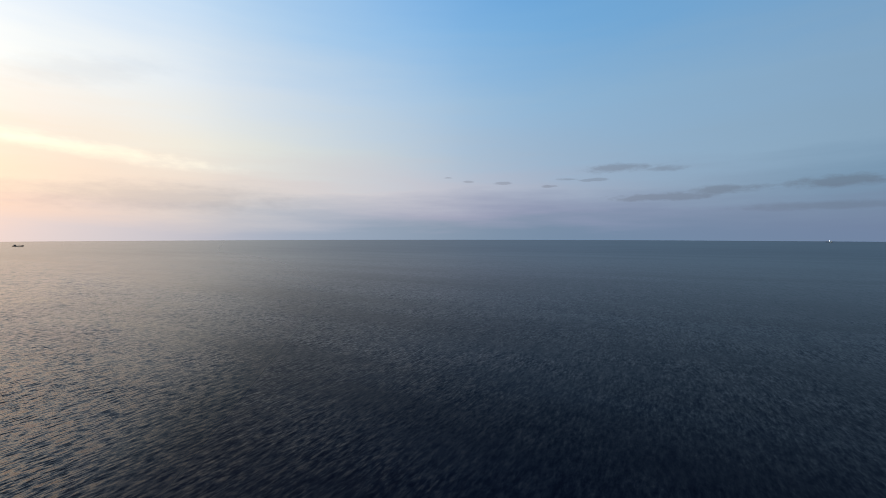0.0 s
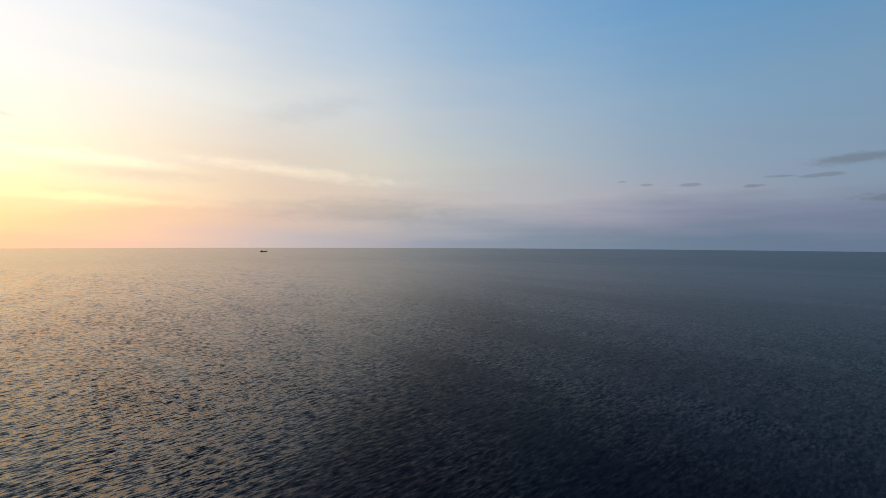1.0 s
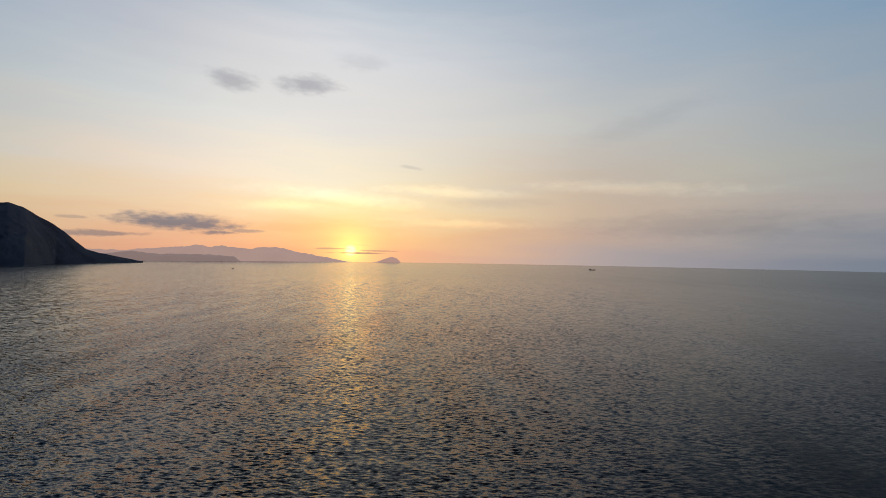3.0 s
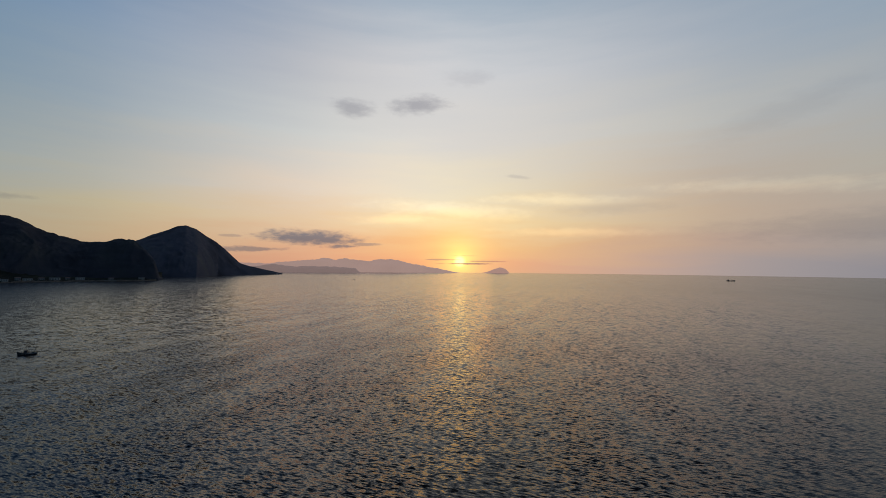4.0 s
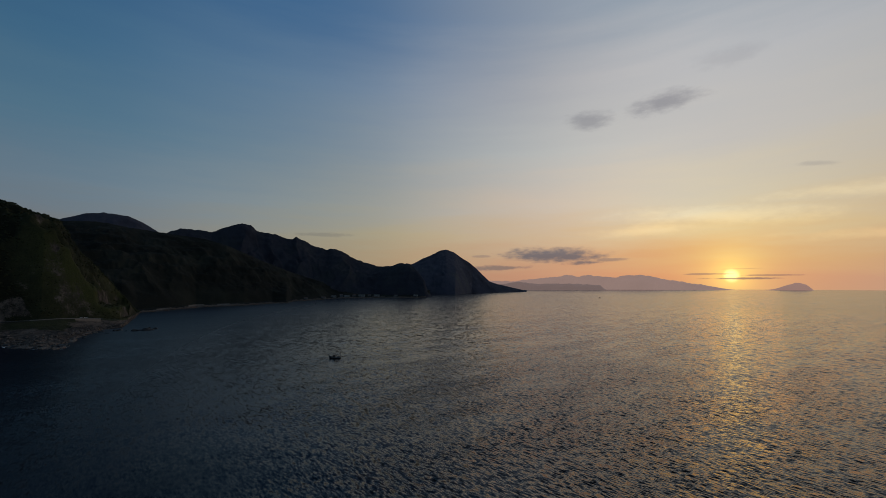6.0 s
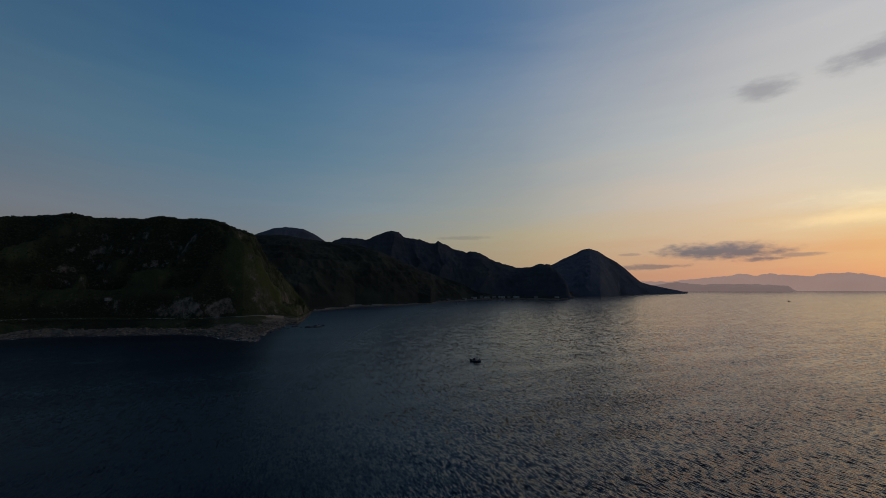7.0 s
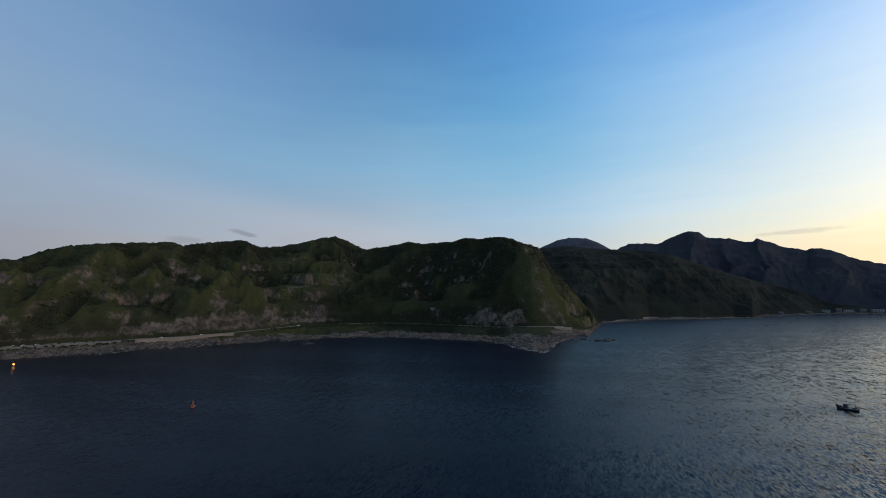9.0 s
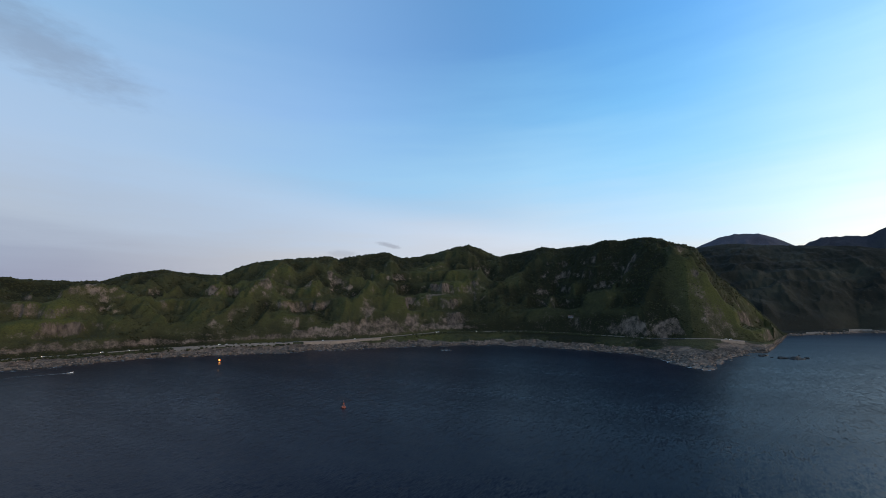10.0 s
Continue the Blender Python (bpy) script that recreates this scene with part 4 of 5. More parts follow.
for first, last, back, high in ((136.4, 138.0, 14, 8.0), (139.2, 140.8, 14, 8.5), (142.8, 144.2, 10, 6.0), (115.0, 117.0, 4, 5.0)):
    bay_wall(first, last, back, high)


# ---- cars ----
def make_car(body_mat, label):
    car = tagged(new("car"), label, "car", "cars on the coast road")
    bm = box((4.3, 1.75, 0.62), (0, 0, 0.32), 0.14)
    part("body", bm, body_mat, car)
    cabin = part("cabin", box((2.3, 1.55, 0.58), (-0.25, 0, 0.92), 0.1, (0.72, 0.86)), body_mat, car)
    part("window", box((0.06, 1.25, 0.4), (0.72, 0, 0.98), 0.02), M_PANE, cabin, "dark windscreen")
    for side in (-1, 1):
        part("window", box((1.7, 0.05, 0.36), (-0.25, side * 0.745, 1.0), 0.02), M_PANE, cabin, "dark side window")
        part("headlight", box((0.12, 0.42, 0.24), (2.12, side * 0.6, 0.58), 0.03), M_LAMP_WHITE, car, "lit white headlight")
        for along in (-1.35, 1.35):
            wheel = part("wheel", rod((along, side * 0.72, 0.32), (along, side * 0.9, 0.32), 0.33, sides=14), M_RUBBER, car)
            part("rim", rod((along, side * 0.88, 0.32), (along, side * 0.92, 0.32), 0.2, sides=10), M_STEEL, wheel)
    return car


cars = [make_car(M_CAR_WHITE, "white car with lit headlights on the coast road"), make_car(M_CAR_GREY, "grey car with lit headlights on the coast road")]
for k, (turn, lane, facing) in enumerate([(211.7, -2.2, 1), (211.0, -2.2, 1), (210.0, -2.2, 1), (185.2, 1.6, -1), (184.9, 1.6, -1), (179.9, 1.6, -1), (150.9, -2.0, 1), (150.45, -2.0, 1),
                                          (229.4, 1.6, -1), (227.1, -2.2, 1), (222.6, -2.2, 1), (220.4, 1.6, -1), (199.9, 1.6, -1), (195.9, -2.2, 1)]):
    r = float(table(ROAD_FAR, turn)) + lane
    x, y = at_hub(turn, r)
    z = float(table(ROAD_HIGH, turn)) + 0.35
    m = pose(float(x), float(y), z, 0, 0, turn + (180 if facing > 0 else 0) + 35 * facing)
    kind = cars[k % 3 == 2]
    if k in (0, 2):
        kind.matrix_world = m
    else:
        copy_thing(kind, m)


# ---- houses ----
def make_house(wide, deep, high, wall_mat, label, gable=True, windows=3):
    house = tagged(new("house"), label, "house", "houses by the bay")
    part("wall", box((wide, deep, high), (0, 0, -2.0), 0.05), wall_mat, house)
    if gable:
        bm = bmesh.new()
        rise = deep * 0.28
        ends = [[bm.verts.new((sx * (wide / 2 + 0.4), sy * (deep / 2 + 0.4) * (k != 1), high - 2 + (rise if k == 1 else 0))) for k, sy in enumerate((-1, 0, 1))] for sx in (-1, 1)]
        (a, b, c), (d, e, f) = ends
        for face in ((a, d, e, b), (b, e, f, c), (a, b, c), (d, f, e), (a, c, f, d)):
            bm.faces.new(face)
        part("roof", bm, M_ROOF, house)
    else:
        part("roof", box((wide + 0.5, deep + 0.5, 0.4), (0, 0, high - 1.99), 0.05), M_WALL_GREY, house, "flat concrete roof")
        part("water_tank", rod((wide * 0.25, 0, high - 1.6), (wide * 0.25, 0, high + 0.2), 0.9, sides=12), M_STEEL, house, "steel tank on the roof")
    floors = max(1, int((high - 2) // 3))
    for level in range(floors):
        for k in range(windows):
            x = (k + 0.5) / windows * wide - wide / 2
            window = part("window", box((wide / windows * 0.5, 0.16, 1.5), (x, deep / 2, 0.8 + level * 3.0), 0.02), M_STEEL, house)
            part("pane", box((wide / windows * 0.42, 0.06, 1.3), (x, deep / 2 + 0.09, 0.9 + level * 3.0)), M_PANE, window)
    part("door", box((1.4, 0.14, 2.2), (wide * 0.5 - 1.6, deep / 2, 0.0), 0.02), M_DECK, house)
    return house


VILLAGE = [(125.2, 30, 18, 9, 7, 0), (123.9, 34, 24, 10, 9, 1), (122.9, 42, 15, 9, 11, 0), (122.2, 36, 26, 11, 9, 1), (121.2, 44, 16, 10, 8, 0), (120.2, 38, 30, 12, 10, 1), (119.2, 48, 14, 9, 8, 0),
           (118.2, 40, 28, 12, 9, 1), (115.6, 36, 17, 9, 7, 0), (112.9, 40, 20, 10, 8, 1), (127.4, 34, 14, 9, 7, 0)]
for k, (turn, back, wide, deep, high, flat_top) in enumerate(VILLAGE):
    r = float(table(BAY_SHORE, turn)) + back
    x, y = at_hub(turn, r)
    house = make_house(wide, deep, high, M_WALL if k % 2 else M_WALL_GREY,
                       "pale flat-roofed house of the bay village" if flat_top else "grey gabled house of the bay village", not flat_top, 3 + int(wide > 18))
    house.matrix_world = pose(float(x), float(y), max(ground_at("bay_hills", turn, r), 3.0), 0, 0, turn + 180 + (k * 37 % 30) - 15)
house_r = min(range(915, 1200), key=lambda r: abs(ground_at("coastal_hills", 167.6, r) - (75 - 0.028 * r)))
house_at = at_hub(167.6, float(house_r))
house = make_house(9, 7, 3.6, M_WALL_GREY, "small grey house among trees on the hillside", True, 3)
house.matrix_world = pose(float(house_at[0]), float(house_at[1]), ground_at("coastal_hills", 167.6, house_r) + 0.5, 0, 0, 355)


# ---- shore rocks ----
rock_shapes = []
for k in range(8):
    rng = np.random.default_rng(60 + k)
    bm = lump((rng.uniform(0.8, 1.3), rng.uniform(0.7, 1.2), rng.uniform(0.45, 0.8)), 60 + k, 0.42)
    me = bpy.data.meshes.new("rock")
    bm.to_mesh(me)
    bm.free()
    rock_shapes.append(me)
rng = np.random.default_rng(8)


def set_rock(x, y, z, size, wet):
    shape = rock_shapes[int(rng.integers(0, 8))]
    ob = new("rock", shape)
    if not shape.materials:
        shape.materials.append(M_ROCK)
    ob.material_slots[0].link = "OBJECT"
    ob.material_slots[0].material = M_WET if wet else M_ROCK
    ob.matrix_world = pose(x, y, z, 0, 0, float(rng.uniform(0, 360))) @ Matrix.Diagonal((size, size, size * float(rng.uniform(0.6, 1.0)), 1))
    return tagged(ob, "dark wet rock awash off the shore" if wet else "rough brown boulder on the rocky shore", "rock", "rocks of the shore")


turns_near = LANDS["coastal_hills"][0]
for k in range(230):
    turn = float(rng.uniform(149.5, 159)) if k % 3 == 0 else float(rng.uniform(150, 231))
    r = waterline(turn) + float(rng.uniform(-3, 30) if k % 3 == 0 else rng.uniform(-2, 16))
    x, y = at_hub(turn, r)
    z = ground_at("coastal_hills", turn, r)
    size = float(rng.uniform(0.9, 1.8) * (1 + (rng.random() < 0.15) * 1.1))
    set_rock(float(x), float(y), max(z, -0.3) + size * 0.1, size, z < 0.8)
# larger outcrops at the water's edge
for k in range(70):
    turn = float(rng.uniform(149.5, 157)) if k % 2 else float(rng.uniform(150, 232))
    r = waterline(turn) + float(rng.uniform(-5, 10))
    x, y = at_hub(turn, r)
    size = float(rng.uniform(2.2, 4.6))
    set_rock(float(x), float(y), max(ground_at("coastal_hills", turn, r), -0.2) - size * 0.1, size, k % 2 == 0)
for x, y, size in ((-365, -524, 4.6), (-504, -613, 5.0), (-509, -609, 4.4), (-514, -605, 5.2), (-518, -601, 4.0), (-504, -647, 4.2), (-494, -640, 3.6), (-478, -645, 4.5), (-372, -528, 2.2), (-515, -600, 3.0), (-521, -603, 3.4), (-527, -607, 2.4), (-508, -597, 1.8), (-533, -610, 2.8), (-497, -622, 1.6), (-470, -618, 2.0),
                   (-44, -746, 4.0), (-38, -747, 3.0), (-52, -748, 2.4), (-545, -640, 2.0), (-352, -520, 1.5), (-424, -589, 2.2)):
    set_rock(float(x), float(y), 0.1, size, True)


def make_stuff(name, centres, sizes, mat, label, category, seed, squash=0.7, rough=0.28):
    """Very many small lumps in one mesh."""
    base = bmesh.new()
    bmesh.ops.create_icosphere(base, subdivisions=1, radius=1.0)
    corner = np.array([v.co[:] for v in base.verts])
    faces = np.array([[v.index for v in f.verts] for f in base.faces])
    base.free()
    rng = np.random.default_rng(seed)
    n = len(centres)
    shape = corner[None] * (1 + rng.uniform(-rough, rough, (n, len(corner), 1)))
    spin = rng.uniform(0, 6.28, n)
    c, s = np.cos(spin)[:, None], np.sin(spin)[:, None]
    x, y = shape[..., 0] * c - shape[..., 1] * s, shape[..., 0] * s + shape[..., 1] * c
    points = np.stack([x, y, shape[..., 2] * squash], -1) * sizes[:, None, None] + centres[:, None]
    tris = (faces[None] + (np.arange(n) * len(corner))[:, None, None]).reshape(-1, 3)
    me = bpy.data.meshes.new(name)
    me.vertices.add(n * len(corner))
    me.vertices.foreach_set("co", points.astype(np.float32).ravel())
    me.loops.add(tris.size)
    me.loops.foreach_set("vertex_index", tris.ravel().astype(np.int32))
    me.polygons.add(len(tris))
    me.polygons.foreach_set("loop_start", np.arange(0, tris.size, 3, dtype=np.int32))
    me.materials.append(mat)
    me.update(calc_edges=True)
    return tagged(new(name, me), label, category, kind="stuff")


def clump_material(name, dark, lite):
    mat = bpy.data.materials.new(name)
    tree = tree_of(mat)
    geo = put(tree, "ShaderNodeNewGeometry")
    broad = grain(tree, geo.outputs["Position"], 0.02, 3.0)
    share = calc(tree, "ADD", calc(tree, "MULTIPLY", geo.outputs["Random Per Island"], 0.6), span(tree, broad, 0.35, 0.65, 0.0, 0.4))
    fine = grain(tree, geo.outputs["Position"], 1.3, 4.0, 0.65)
    tone = blend(tree, share, (*dark, 1), (*lite, 1))
    tone = blend(tree, span(tree, fine, 0.35, 0.65, 0.0, 0.4), tone, [c * 0.7 for c in dark] + [1])
    principled(tree, tone, 0.95, **{"Specular IOR Level": 0.1})
    return mat


def scatter(name, land, count, low, high, mat, label, category, seed, keep):
    turns, far, tall, bare, v, lush = LANDS[land]
    rng = np.random.default_rng(seed)
    ok = np.flatnonzero(keep(v, bare, lush, tall).ravel())
    pick = rng.choice(ok, min(count, len(ok)), replace=len(ok) < count)
    rows, cols = np.unravel_index(pick, v.shape)
    step = abs(turns[1] - turns[0])
    turn = turns[cols] + rng.uniform(-0.5, 0.5, len(pick)) * step
    x, y = at_hub(turn, far[rows, cols])
    size = rng.uniform(low, high, len(pick)) * rng.uniform(0.6, 1.1, len(pick))
    return make_stuff(name, np.stack([x, y, tall[rows, cols] + size * 0.15], -1), size, mat, label, category, seed)


M_SCRUB = clump_material("scrub_leaves", (0.042, 0.040, 0.019), (0.066, 0.062, 0.025))
M_WOOD = clump_material("wood_leaves", (0.034, 0.036, 0.019), (0.052, 0.052, 0.024))
M_BAY_LEAF = clump_material("bay_leaves", (0.041, 0.039, 0.027), (0.054, 0.050, 0.033))
scatter("scrub", "coastal_hills", 24000, 0.7, 1.7, M_SCRUB, "dense green scrub covering the coastal hills", "scrub", 5,
        lambda v, bare, lush, tall: (v > 0.005) & (bare < 0.42) & (lush < 0.85))
scatter("woodland", "coastal_hills", 14000, 1.5, 3.2, M_WOOD, "dark low woodland in the gullies and on the crest", "woodland", 6,
        lambda v, bare, lush, tall: ((v > 0.05) & (bare < 0.4) & (lush < 0.32)) | ((v > 0.9) & (bare < 0.6)))
scatter("bay_scrub", "bay_hills", 7000, 1.0, 2.0, M_BAY_LEAF, "dark scrub on the hills behind the bay", "scrub", 7, lambda v, bare, lush, tall: (v > 0.02) & (bare < 0.45))
rng = np.random.default_rng(33)
bush_turn = np.concatenate([rng.uniform(158.5, 190, 420), rng.uniform(204, 235, 300), rng.normal(181.5, 1.2, 160), rng.normal(172.5, 1.5, 120), rng.normal(166.5, 0.8, 80)])
bush_r = table(ROAD_FAR, bush_turn) - rng.uniform(7.5, 18, len(bush_turn))
bush_x, bush_y = at_hub(bush_turn, bush_r)
bush_z = np.array([ground_at("coastal_hills", t, r) for t, r in zip(bush_turn, bush_r)])
bush_size = rng.uniform(0.8, 2.6, len(bush_turn))
make_stuff("roadside_bushes", np.stack([bush_x, bush_y, bush_z + bush_size * 0.3], -1), bush_size, M_WOOD, "dark green bushes on the bank below the coast road", "bushes", 34)
scatter("boulder_field", "coastal_hills", 2600, 0.3, 2.2, M_ROCK, "broken brown rocks along the waterline", "rocks", 9,
        lambda v, bare, lush, tall: (v <= 0) & (bare > 0.6) & (tall > 0.2) & (tall < 7))
scatter("bay_boulders", "bay_hills", 2500, 1.0, 3.2, M_ROCK, "broken brown rocks along the bay", "rocks", 10, lambda v, bare, lush, tall: (v <= 0) & (bare > 0.6) & (tall > 0.2))


# ---- surf ----
def make_surf(places, name, label):
    """Ragged flecks of foam on the water: centre, length, width, heading."""
    bm = bmesh.new()
    rng = np.random.default_rng(12)
    for x, y, long, wide, head in places:
        m = pose(float(x), float(y), 0.22, 0, 0, float(head))
        steps = 7
        upper = [bm.verts.new(m @ Vector(((k / steps - 0.5) * long, wide * (0.15 + rng.random()) * math.sin(math.pi * (k + 0.4) / (steps + 0.8)), 0))) for k in range(steps + 1)]
        lower = [bm.verts.new(m @ Vector(((k / steps - 0.5) * long, -wide * (0.1 + rng.random() * 0.7) * math.sin(math.pi * (k + 0.4) / (steps + 0.8)), 0))) for k in range(steps + 1)]
        for k in range(steps):
            bm.faces.new((lower[k], lower[k + 1], upper[k + 1], upper[k]))
    ob = part(name, bm, M_FOAM)
    return tagged(ob, label, "foam", kind="stuff")


flecks = []
rng = np.random.default_rng(15)
for k in range(240):
    turn = float(rng.uniform(152.3, 158.5)) if k % 3 == 0 else float(rng.uniform(152, 231))
    column = int(np.argmin(np.abs(turns_near - turn)))
    r = waterline(turn) - float(rng.uniform(0.0, 3.0))
    nxt = int(min(column + 4, len(turns_near) - 1))
    r_next = waterline(turns_near[nxt])
    (xa, ya), (xb, yb) = at_hub(turns_near[column], r), at_hub(turns_near[nxt], r_next)
    head = math.degrees(math.atan2(float(yb - ya), float(xb - xa)))
    flecks.append((xa, ya, float(rng.uniform(3, 11)), float(rng.uniform(0.4, 1.4)), head))
flecks += [(-48, -741, 10, 2.0, 10), (-40, -742, 7, 1.4, -5), (-366, -519, 12, 2.2, 60), (-342, -581, 9, 1.6, 250), (-349, -566, 13, 2.0, 245), (-356, -548, 14, 2.2, 242), (-511, -604, 9, 1.0, 140)]
make_surf(flecks, "surf", "white surf breaking along the rocks")


# ---- fishing boat ----
def hull_mesh(long, beam, deep, sheer, steps=14):
    """Lofted hull, bow to +x, waterline at 0, open at the deck."""
    bm = bmesh.new()
    rings = []
    for k in range(steps + 1):
        u = k / steps
        x = (u - 0.5) * long
        half = beam / 2 * (1 - max(0, (u - 0.45) / 0.55) ** 2.2) * (0.86 + 0.14 * min(1, u * 4))
        top = deep * (0.62 + sheer * max(0, u - 0.35) ** 2 * 1.9 + 0.10 * (1 - u) ** 2)
        keel = -deep * 0.45 * (1 - max(0, (u - 0.8) / 0.2) ** 2)
        lean = max(0, u - 0.6) * long * 0.12
        ring = []
        for w_, h_ in ((1.0, 1.0), (0.97, 0.55), (0.84, 0.1), (0.5, -0.5), (0.0, -1.0)):
            z = top * h_ if h_ > 0 else keel * -h_
            ring.append((x + lean * max(h_, 0), half * w_, z))
        rings.append([bm.verts.new(p) for p in ring] + [bm.verts.new((p[0], -p[1], p[2])) for p in reversed(ring[:-1])])
    for a, b in zip(rings, rings[1:]):
        for k in range(len(a) - 1):
            bm.faces.new((a[k], a[k + 1], b[k + 1], b[k]))
    bm.faces.new(rings[0])
    bmesh.ops.remove_doubles(bm, verts=bm.verts, dist=0.001)
    bmesh.ops.recalc_face_normals(bm, faces=bm.faces)
    return bm


M_TRIM = plain("boat_trim_grey", (0.30, 0.31, 0.32), 0.5, scale=0.7, vary=0.2)


def make_fishing_boat():
    boat = tagged(new("fishing_boat"), "small dark fishing boat with wheelhouse and canopy on the sea", "boat")
    hull = part("hull", hull_mesh(11.4, 3.4, 1.6, 1.1), M_HULL, boat)
    part("rubbing_strake", box((8.6, 3.5, 0.16), (-1.1, 0, 0.72), 0.04, (1.0, 1.0)), M_TRIM, hull, "pale painted strake")
    part("deck", box((8.8, 2.8, 0.1), (-1.0, 0, 0.62)), M_DECK, boat)
    part("bulwark", box((2.2, 1.6, 0.4), (3.3, 0, 0.95), 0.1, (0.8, 0.6)), M_TRIM, boat, "white foredeck casing")
    house = part("wheelhouse", box((2.2, 2.0, 2.2), (1.0, 0, 0.7), 0.08, (0.9, 0.92)), M_HULL, boat)
    for side in (-1, 1):
        for x in (0.3, 1.3):
            part("window", box((0.75, 0.06, 0.6), (x, side * 1.07, 1.9), 0.02), M_PANE, house)
    for y in (-0.6, 0.0, 0.6):
        part("window", box((0.06, 0.5, 0.6), (2.26, y, 1.9), 0.02), M_PANE, house)
    part("roof", box((2.9, 2.4, 0.16), (1.0, 0, 2.92), 0.05), M_HULL, boat, "dark wheelhouse roof")
    canopy = part("canopy", box((3.6, 2.6, 0.14), (-2.4, 0, 3.3), 0.04), M_HULL, boat, "dark canopy over the after deck")
    for x in (-4.0, -2.4, -0.8):
        for side in (-1, 1):
            part("post", rod((x, side * 1.2, 0.65), (x, side * 1.2, 3.3), 0.09), M_HULL, canopy)
    mast = part("mast", rod((0.2, 0, 3.0), (0.2, 0, 5.6), 0.13, 0.08), M_STEEL, boat)
    part("crosstree", rod((0.2, -0.9, 5.2), (0.2, 0.9, 5.2), 0.04), M_STEEL, mast)
    part("boom", rod((-0.1, 0, 3.6), (-4.6, 0, 4.9), 0.06), M_STEEL, boat)
    part("aerial", rod((1.9, 0.8, 3.0), (1.9, 0.8, 5.2), 0.03), M_STEEL, boat)
    part("lamp_rail", rod((-4.4, 0, 4.6), (4.3, 0, 4.2), 0.09), M_STEEL, boat)
    for x in (-3.6, -2.4, -1.2, 2.6, 3.6):
        part("deck_lamp", rod((x, 0, 4.05), (x, 0, 4.5), 0.2, 0.12, 10), M_TRIM, boat, "unlit glass deck lamp")
    part("winch", rod((4.3, -0.6, 1.7), (4.3, 0.6, 1.7), 0.28, sides=12), M_STEEL, boat)
    rail = part("bow_rail", rod((2.6, 1.35, 2.0), (5.9, 0.15, 2.7), 0.035), M_STEEL, boat)
    rod_two = part("bow_rail", rod((2.6, -1.35, 2.0), (5.9, -0.15, 2.7), 0.035), M_STEEL, boat)
    for x, y, z in ((3.6, 1.0, 2.2), (4.8, 0.55, 2.45)):
        part("stanchion", rod((x, y, 1.1), (x, y, z), 0.03), M_STEEL, rail)
        part("stanchion", rod((x, -y, 1.1), (x, -y, z), 0.03), M_STEEL, rod_two)
    for x in (-4.0, -1.5, 1.5):
        for side in (-1, 1):
            part("tyre_fender", rod((x, side * 1.86, 0.5), (x, side * 2.04, 0.5), 0.34, sides=14), M_RUBBER, boat)
    part("net_heap", lump((1.1, 0.8, 0.5), 5, 0.3), M_HULL, boat, "heap of dark nets").location = (-3.4, 0.1, 1.05)
    boat.matrix_world = pose(-402.3, -198.0, 0.0, 0, 0, 203 + 90) @ Matrix.Diagonal((0.92, 0.92, 1.08, 1))
    return boat


make_fishing_boat()


# ---- buoys ----
def make_buoy(label):
    buoy = tagged(new("buoy"), label, "buoy")
    part("float", rod((0, 0, -0.6), (0, 0, 1.0), 1.5, 1.45, 24), M_ORANGE, buoy)
    part("skirt", rod((0, 0, 1.0), (0, 0, 1.6), 1.3, 0.75, 24), M_ORANGE, buoy)
    for k in range(4):
        a = math.pi / 4 + k * math.pi / 2
        part("tower_leg", rod((math.cos(a) * 0.75, math.sin(a) * 0.75, 1.4), (math.cos(a) * 0.28, math.sin(a) * 0.28, 4.2), 0.07), M_ORANGE, buoy)
    for z, half in ((2.3, 0.62), (3.2, 0.46)):
        part("tower_ring", rod((0, 0, z), (0, 0, z + 0.12), half, half, 16), M_ORANGE, buoy)
    part("radar_board", box((1.0, 0.08, 1.1), (0, 0, 2.6), 0.02), M_ORANGE, buoy)
    part("platform", rod((0, 0, 4.2), (0, 0, 4.35), 0.5, 0.5, 16), M_STEEL, buoy)
    lantern = part("lantern", rod((0, 0, 4.35), (0, 0, 4.8), 0.22, 0.2, 14), M_PANE, buoy, "dark lantern")
    part("cage", rod((0, 0, 4.8), (0, 0, 5.5), 0.26, 0.02, 10), M_ORANGE, lantern)
    return buoy


make_buoy("orange-red navigation buoy with a lattice tower on the sea").matrix_world = pose(5.0, -331.0, 0, 0, 0, 20) @ Matrix.Diagonal((1.2, 1.2, 1.0, 1))


def make_float_lamp():
    lamp = tagged(new("lamp_float"), "small float carrying a bright orange lamp near the shore", "lamp float")
    part("raft", box((3.6, 2.4, 0.6), (0, 0, -0.2), 0.12), M_DECK, lamp)
    part("post", rod((0, 0, 0.4), (0, 0, 1.4), 0.08), M_STEEL, lamp)
    bm = bmesh.new()
    bmesh.ops.create_uvsphere(bm, u_segments=16, v_segments=10, radius=1.0)
    globe = part("globe", bm, M_LAMP_ORANGE, lamp, "glowing orange lamp globe")
    globe.location = (0, 0, 2.2)
    part("cap", rod((0, 0, 3.1), (0, 0, 3.4), 0.6, 0.15, 14), M_STEEL, lamp)
    lamp.matrix_world = pose(280.0, -614.0, 0.0, 0, 0, 30)


make_float_lamp()


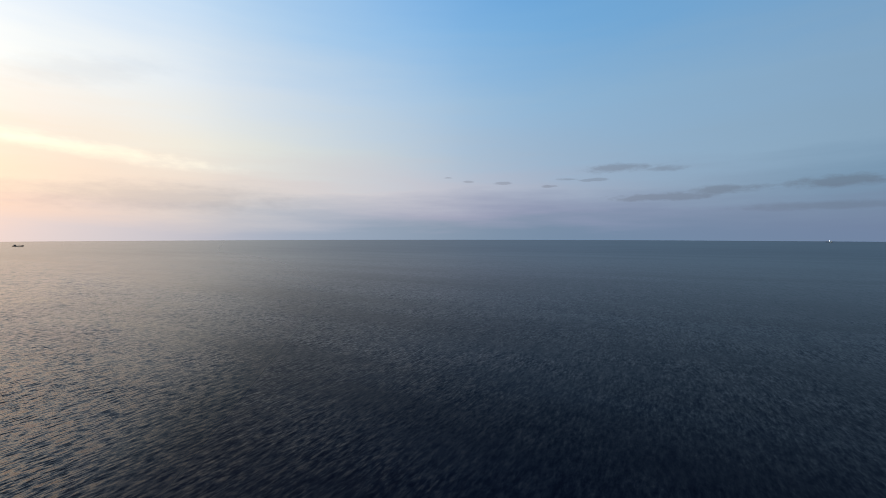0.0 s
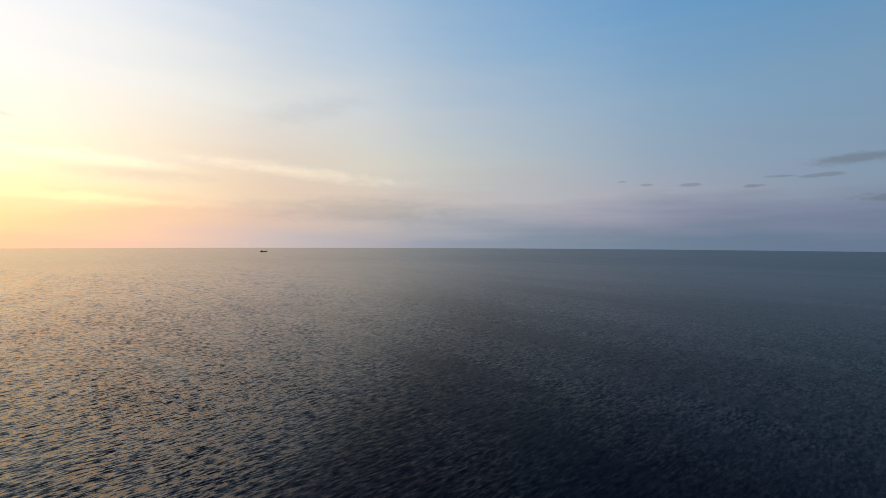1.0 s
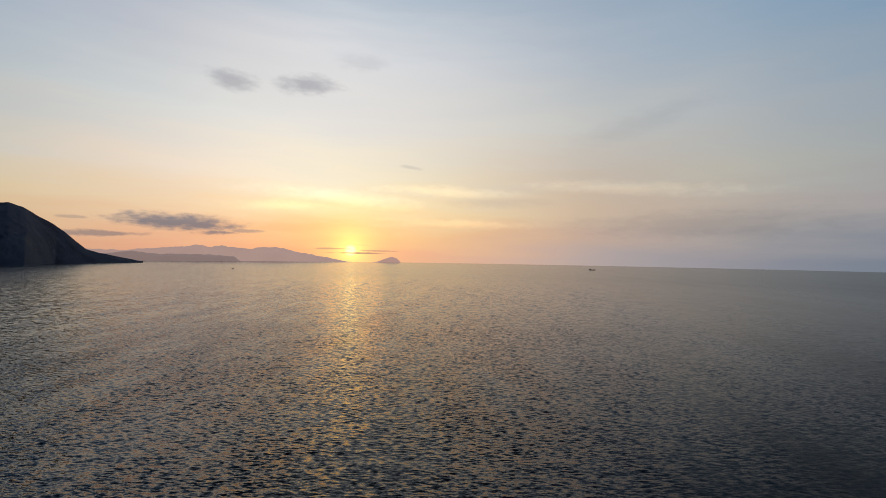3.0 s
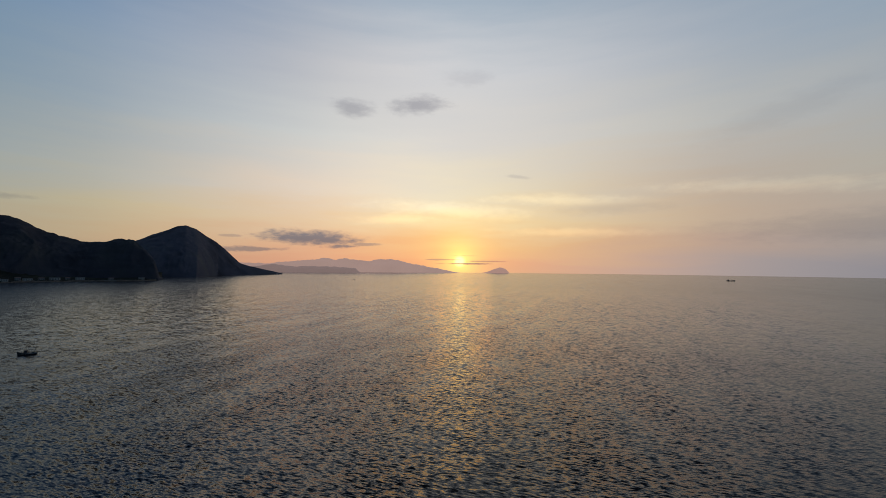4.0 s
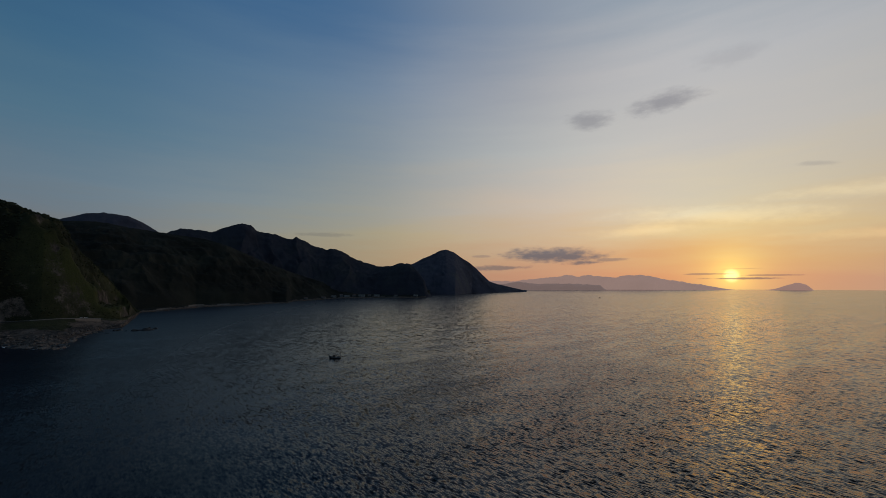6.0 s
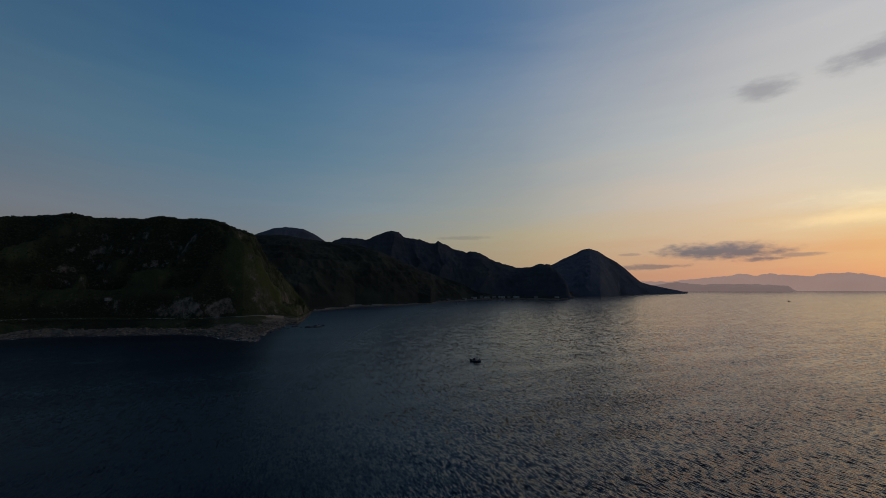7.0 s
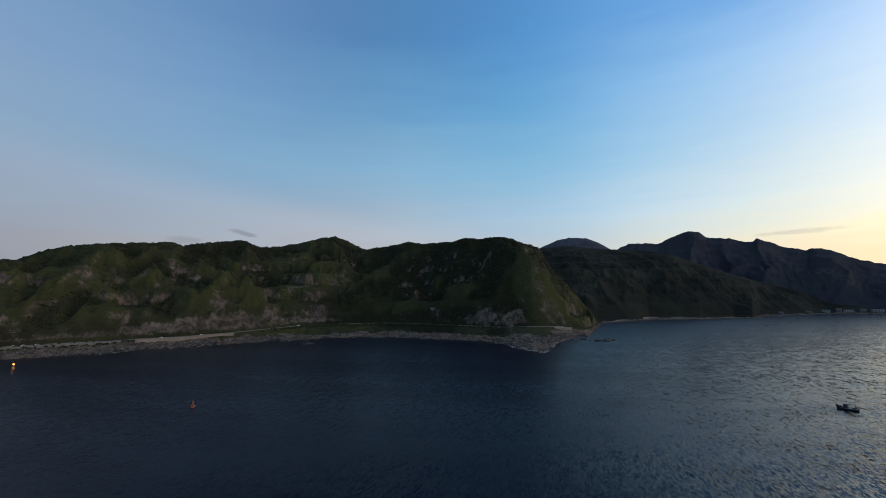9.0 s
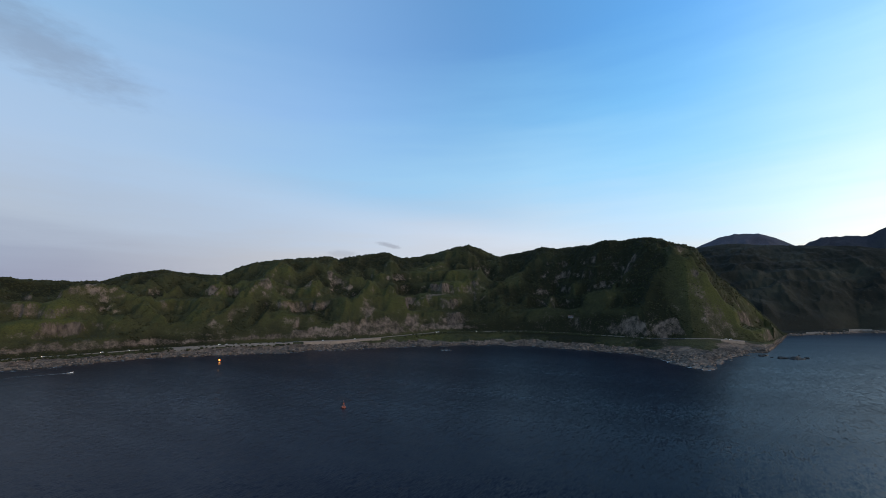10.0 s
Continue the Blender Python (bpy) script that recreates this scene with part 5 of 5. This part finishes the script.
# ---- other vessels ----
def make_motorboat():
    boat = tagged(new("motorboat"), "small white motorboat running along the shore with a wake", "boat")
    part("hull", hull_mesh(7.5, 2.4, 1.5, 0.7, 10), M_WHITE, boat)
    part("deck", box((5.6, 1.9, 0.1), (-0.6, 0, 0.6)), M_WHITE, boat)
    cabin = part("cabin", box((2.2, 1.6, 1.1), (0.3, 0, 0.65), 0.1, (0.75, 0.85)), M_WHITE, boat)
    part("windscreen", box((0.08, 1.2, 0.5), (1.3, 0, 1.1), 0.02), M_PANE, cabin)
    part("outboard", box((0.5, 0.5, 1.0), (-3.8, 0, 0.3), 0.08), M_HULL, boat, "dark outboard engine")
    boat.matrix_world = pose(406.0, -507.0, 0.1, 0, -4, 222) @ Matrix.Diagonal((0.8, 0.8, 0.6, 1))


make_motorboat()
make_surf([(410 + 4.6 * k, -503 + 4.3 * k, 9.0, 1.3 - 0.11 * k, 42 + k) for k in range(9)], "wake", "thin white wake of a motorboat")


def make_ship(x, y, heading, long, label, lit):
    ship = tagged(new("ship"), label, "ship", "ships far out")
    part("hull", hull_mesh(long, long * 0.2, long * 0.13, 0.7, 10), M_HULL, ship)
    part("deck", box((long * 0.8, long * 0.15, 0.3), (-long * 0.06, 0, long * 0.075)), M_DECK, ship)
    bridge = part("bridge", box((long * 0.2, long * 0.14, long * 0.14), (-long * 0.26, 0, long * 0.08), 0.1, (0.85, 0.95)), M_WHITE if lit else M_HULL, ship)
    part("window", box((0.1, long * 0.11, long * 0.025), (-long * 0.165, 0, long * 0.17)), M_PANE, bridge)
    part("funnel", rod((-long * 0.33, 0, long * 0.2), (-long * 0.33, 0, long * 0.28), long * 0.025, sides=12), M_STEEL, ship)
    part("mast", rod((long * 0.12, 0, long * 0.08), (long * 0.12, 0, long * 0.3), long * 0.008), M_STEEL, ship)
    part("derrick", rod((long * 0.12, 0, long * 0.1), (-long * 0.08, 0, long * 0.22), long * 0.006), M_STEEL, ship)
    if lit:
        for k in range(3):
            part("deck_light", box((2.0, 2.0, 2.0), (-long * 0.2 + k * long * 0.14, 0, long * 0.2), 0.3), M_LAMP_WHITE, ship, "bright white deck light")
    ship.matrix_world = pose(x, y, 0, 0, 0, heading)


make_ship(-1924.0, 2040.0, 35, 38, "dark cargo ship far out on the sea", False)
make_ship(3000.0, 3050.0, 130, 40, "far ship with bright white deck lights", True)


def make_skiff():
    skiff = tagged(new("skiff"), "small dark open boat far out on the sea", "boat")
    part("hull", hull_mesh(9.0, 2.6, 1.8, 0.6, 8), M_HULL, skiff)
    part("thwart", box((0.4, 2.0, 0.1), (-0.6, 0, 0.7)), M_DECK, skiff)
    part("cabin", box((2.4, 1.7, 2.6), (-1.2, 0, 0.6), 0.1), M_HULL, skiff, "dark small cabin")
    part("mast", rod((0.4, 0, 0.7), (0.4, 0, 5.5), 0.09), M_STEEL, skiff)
    skiff.matrix_world = pose(-2100.0, 52.0, 0, 0, 0, 60)


make_skiff()
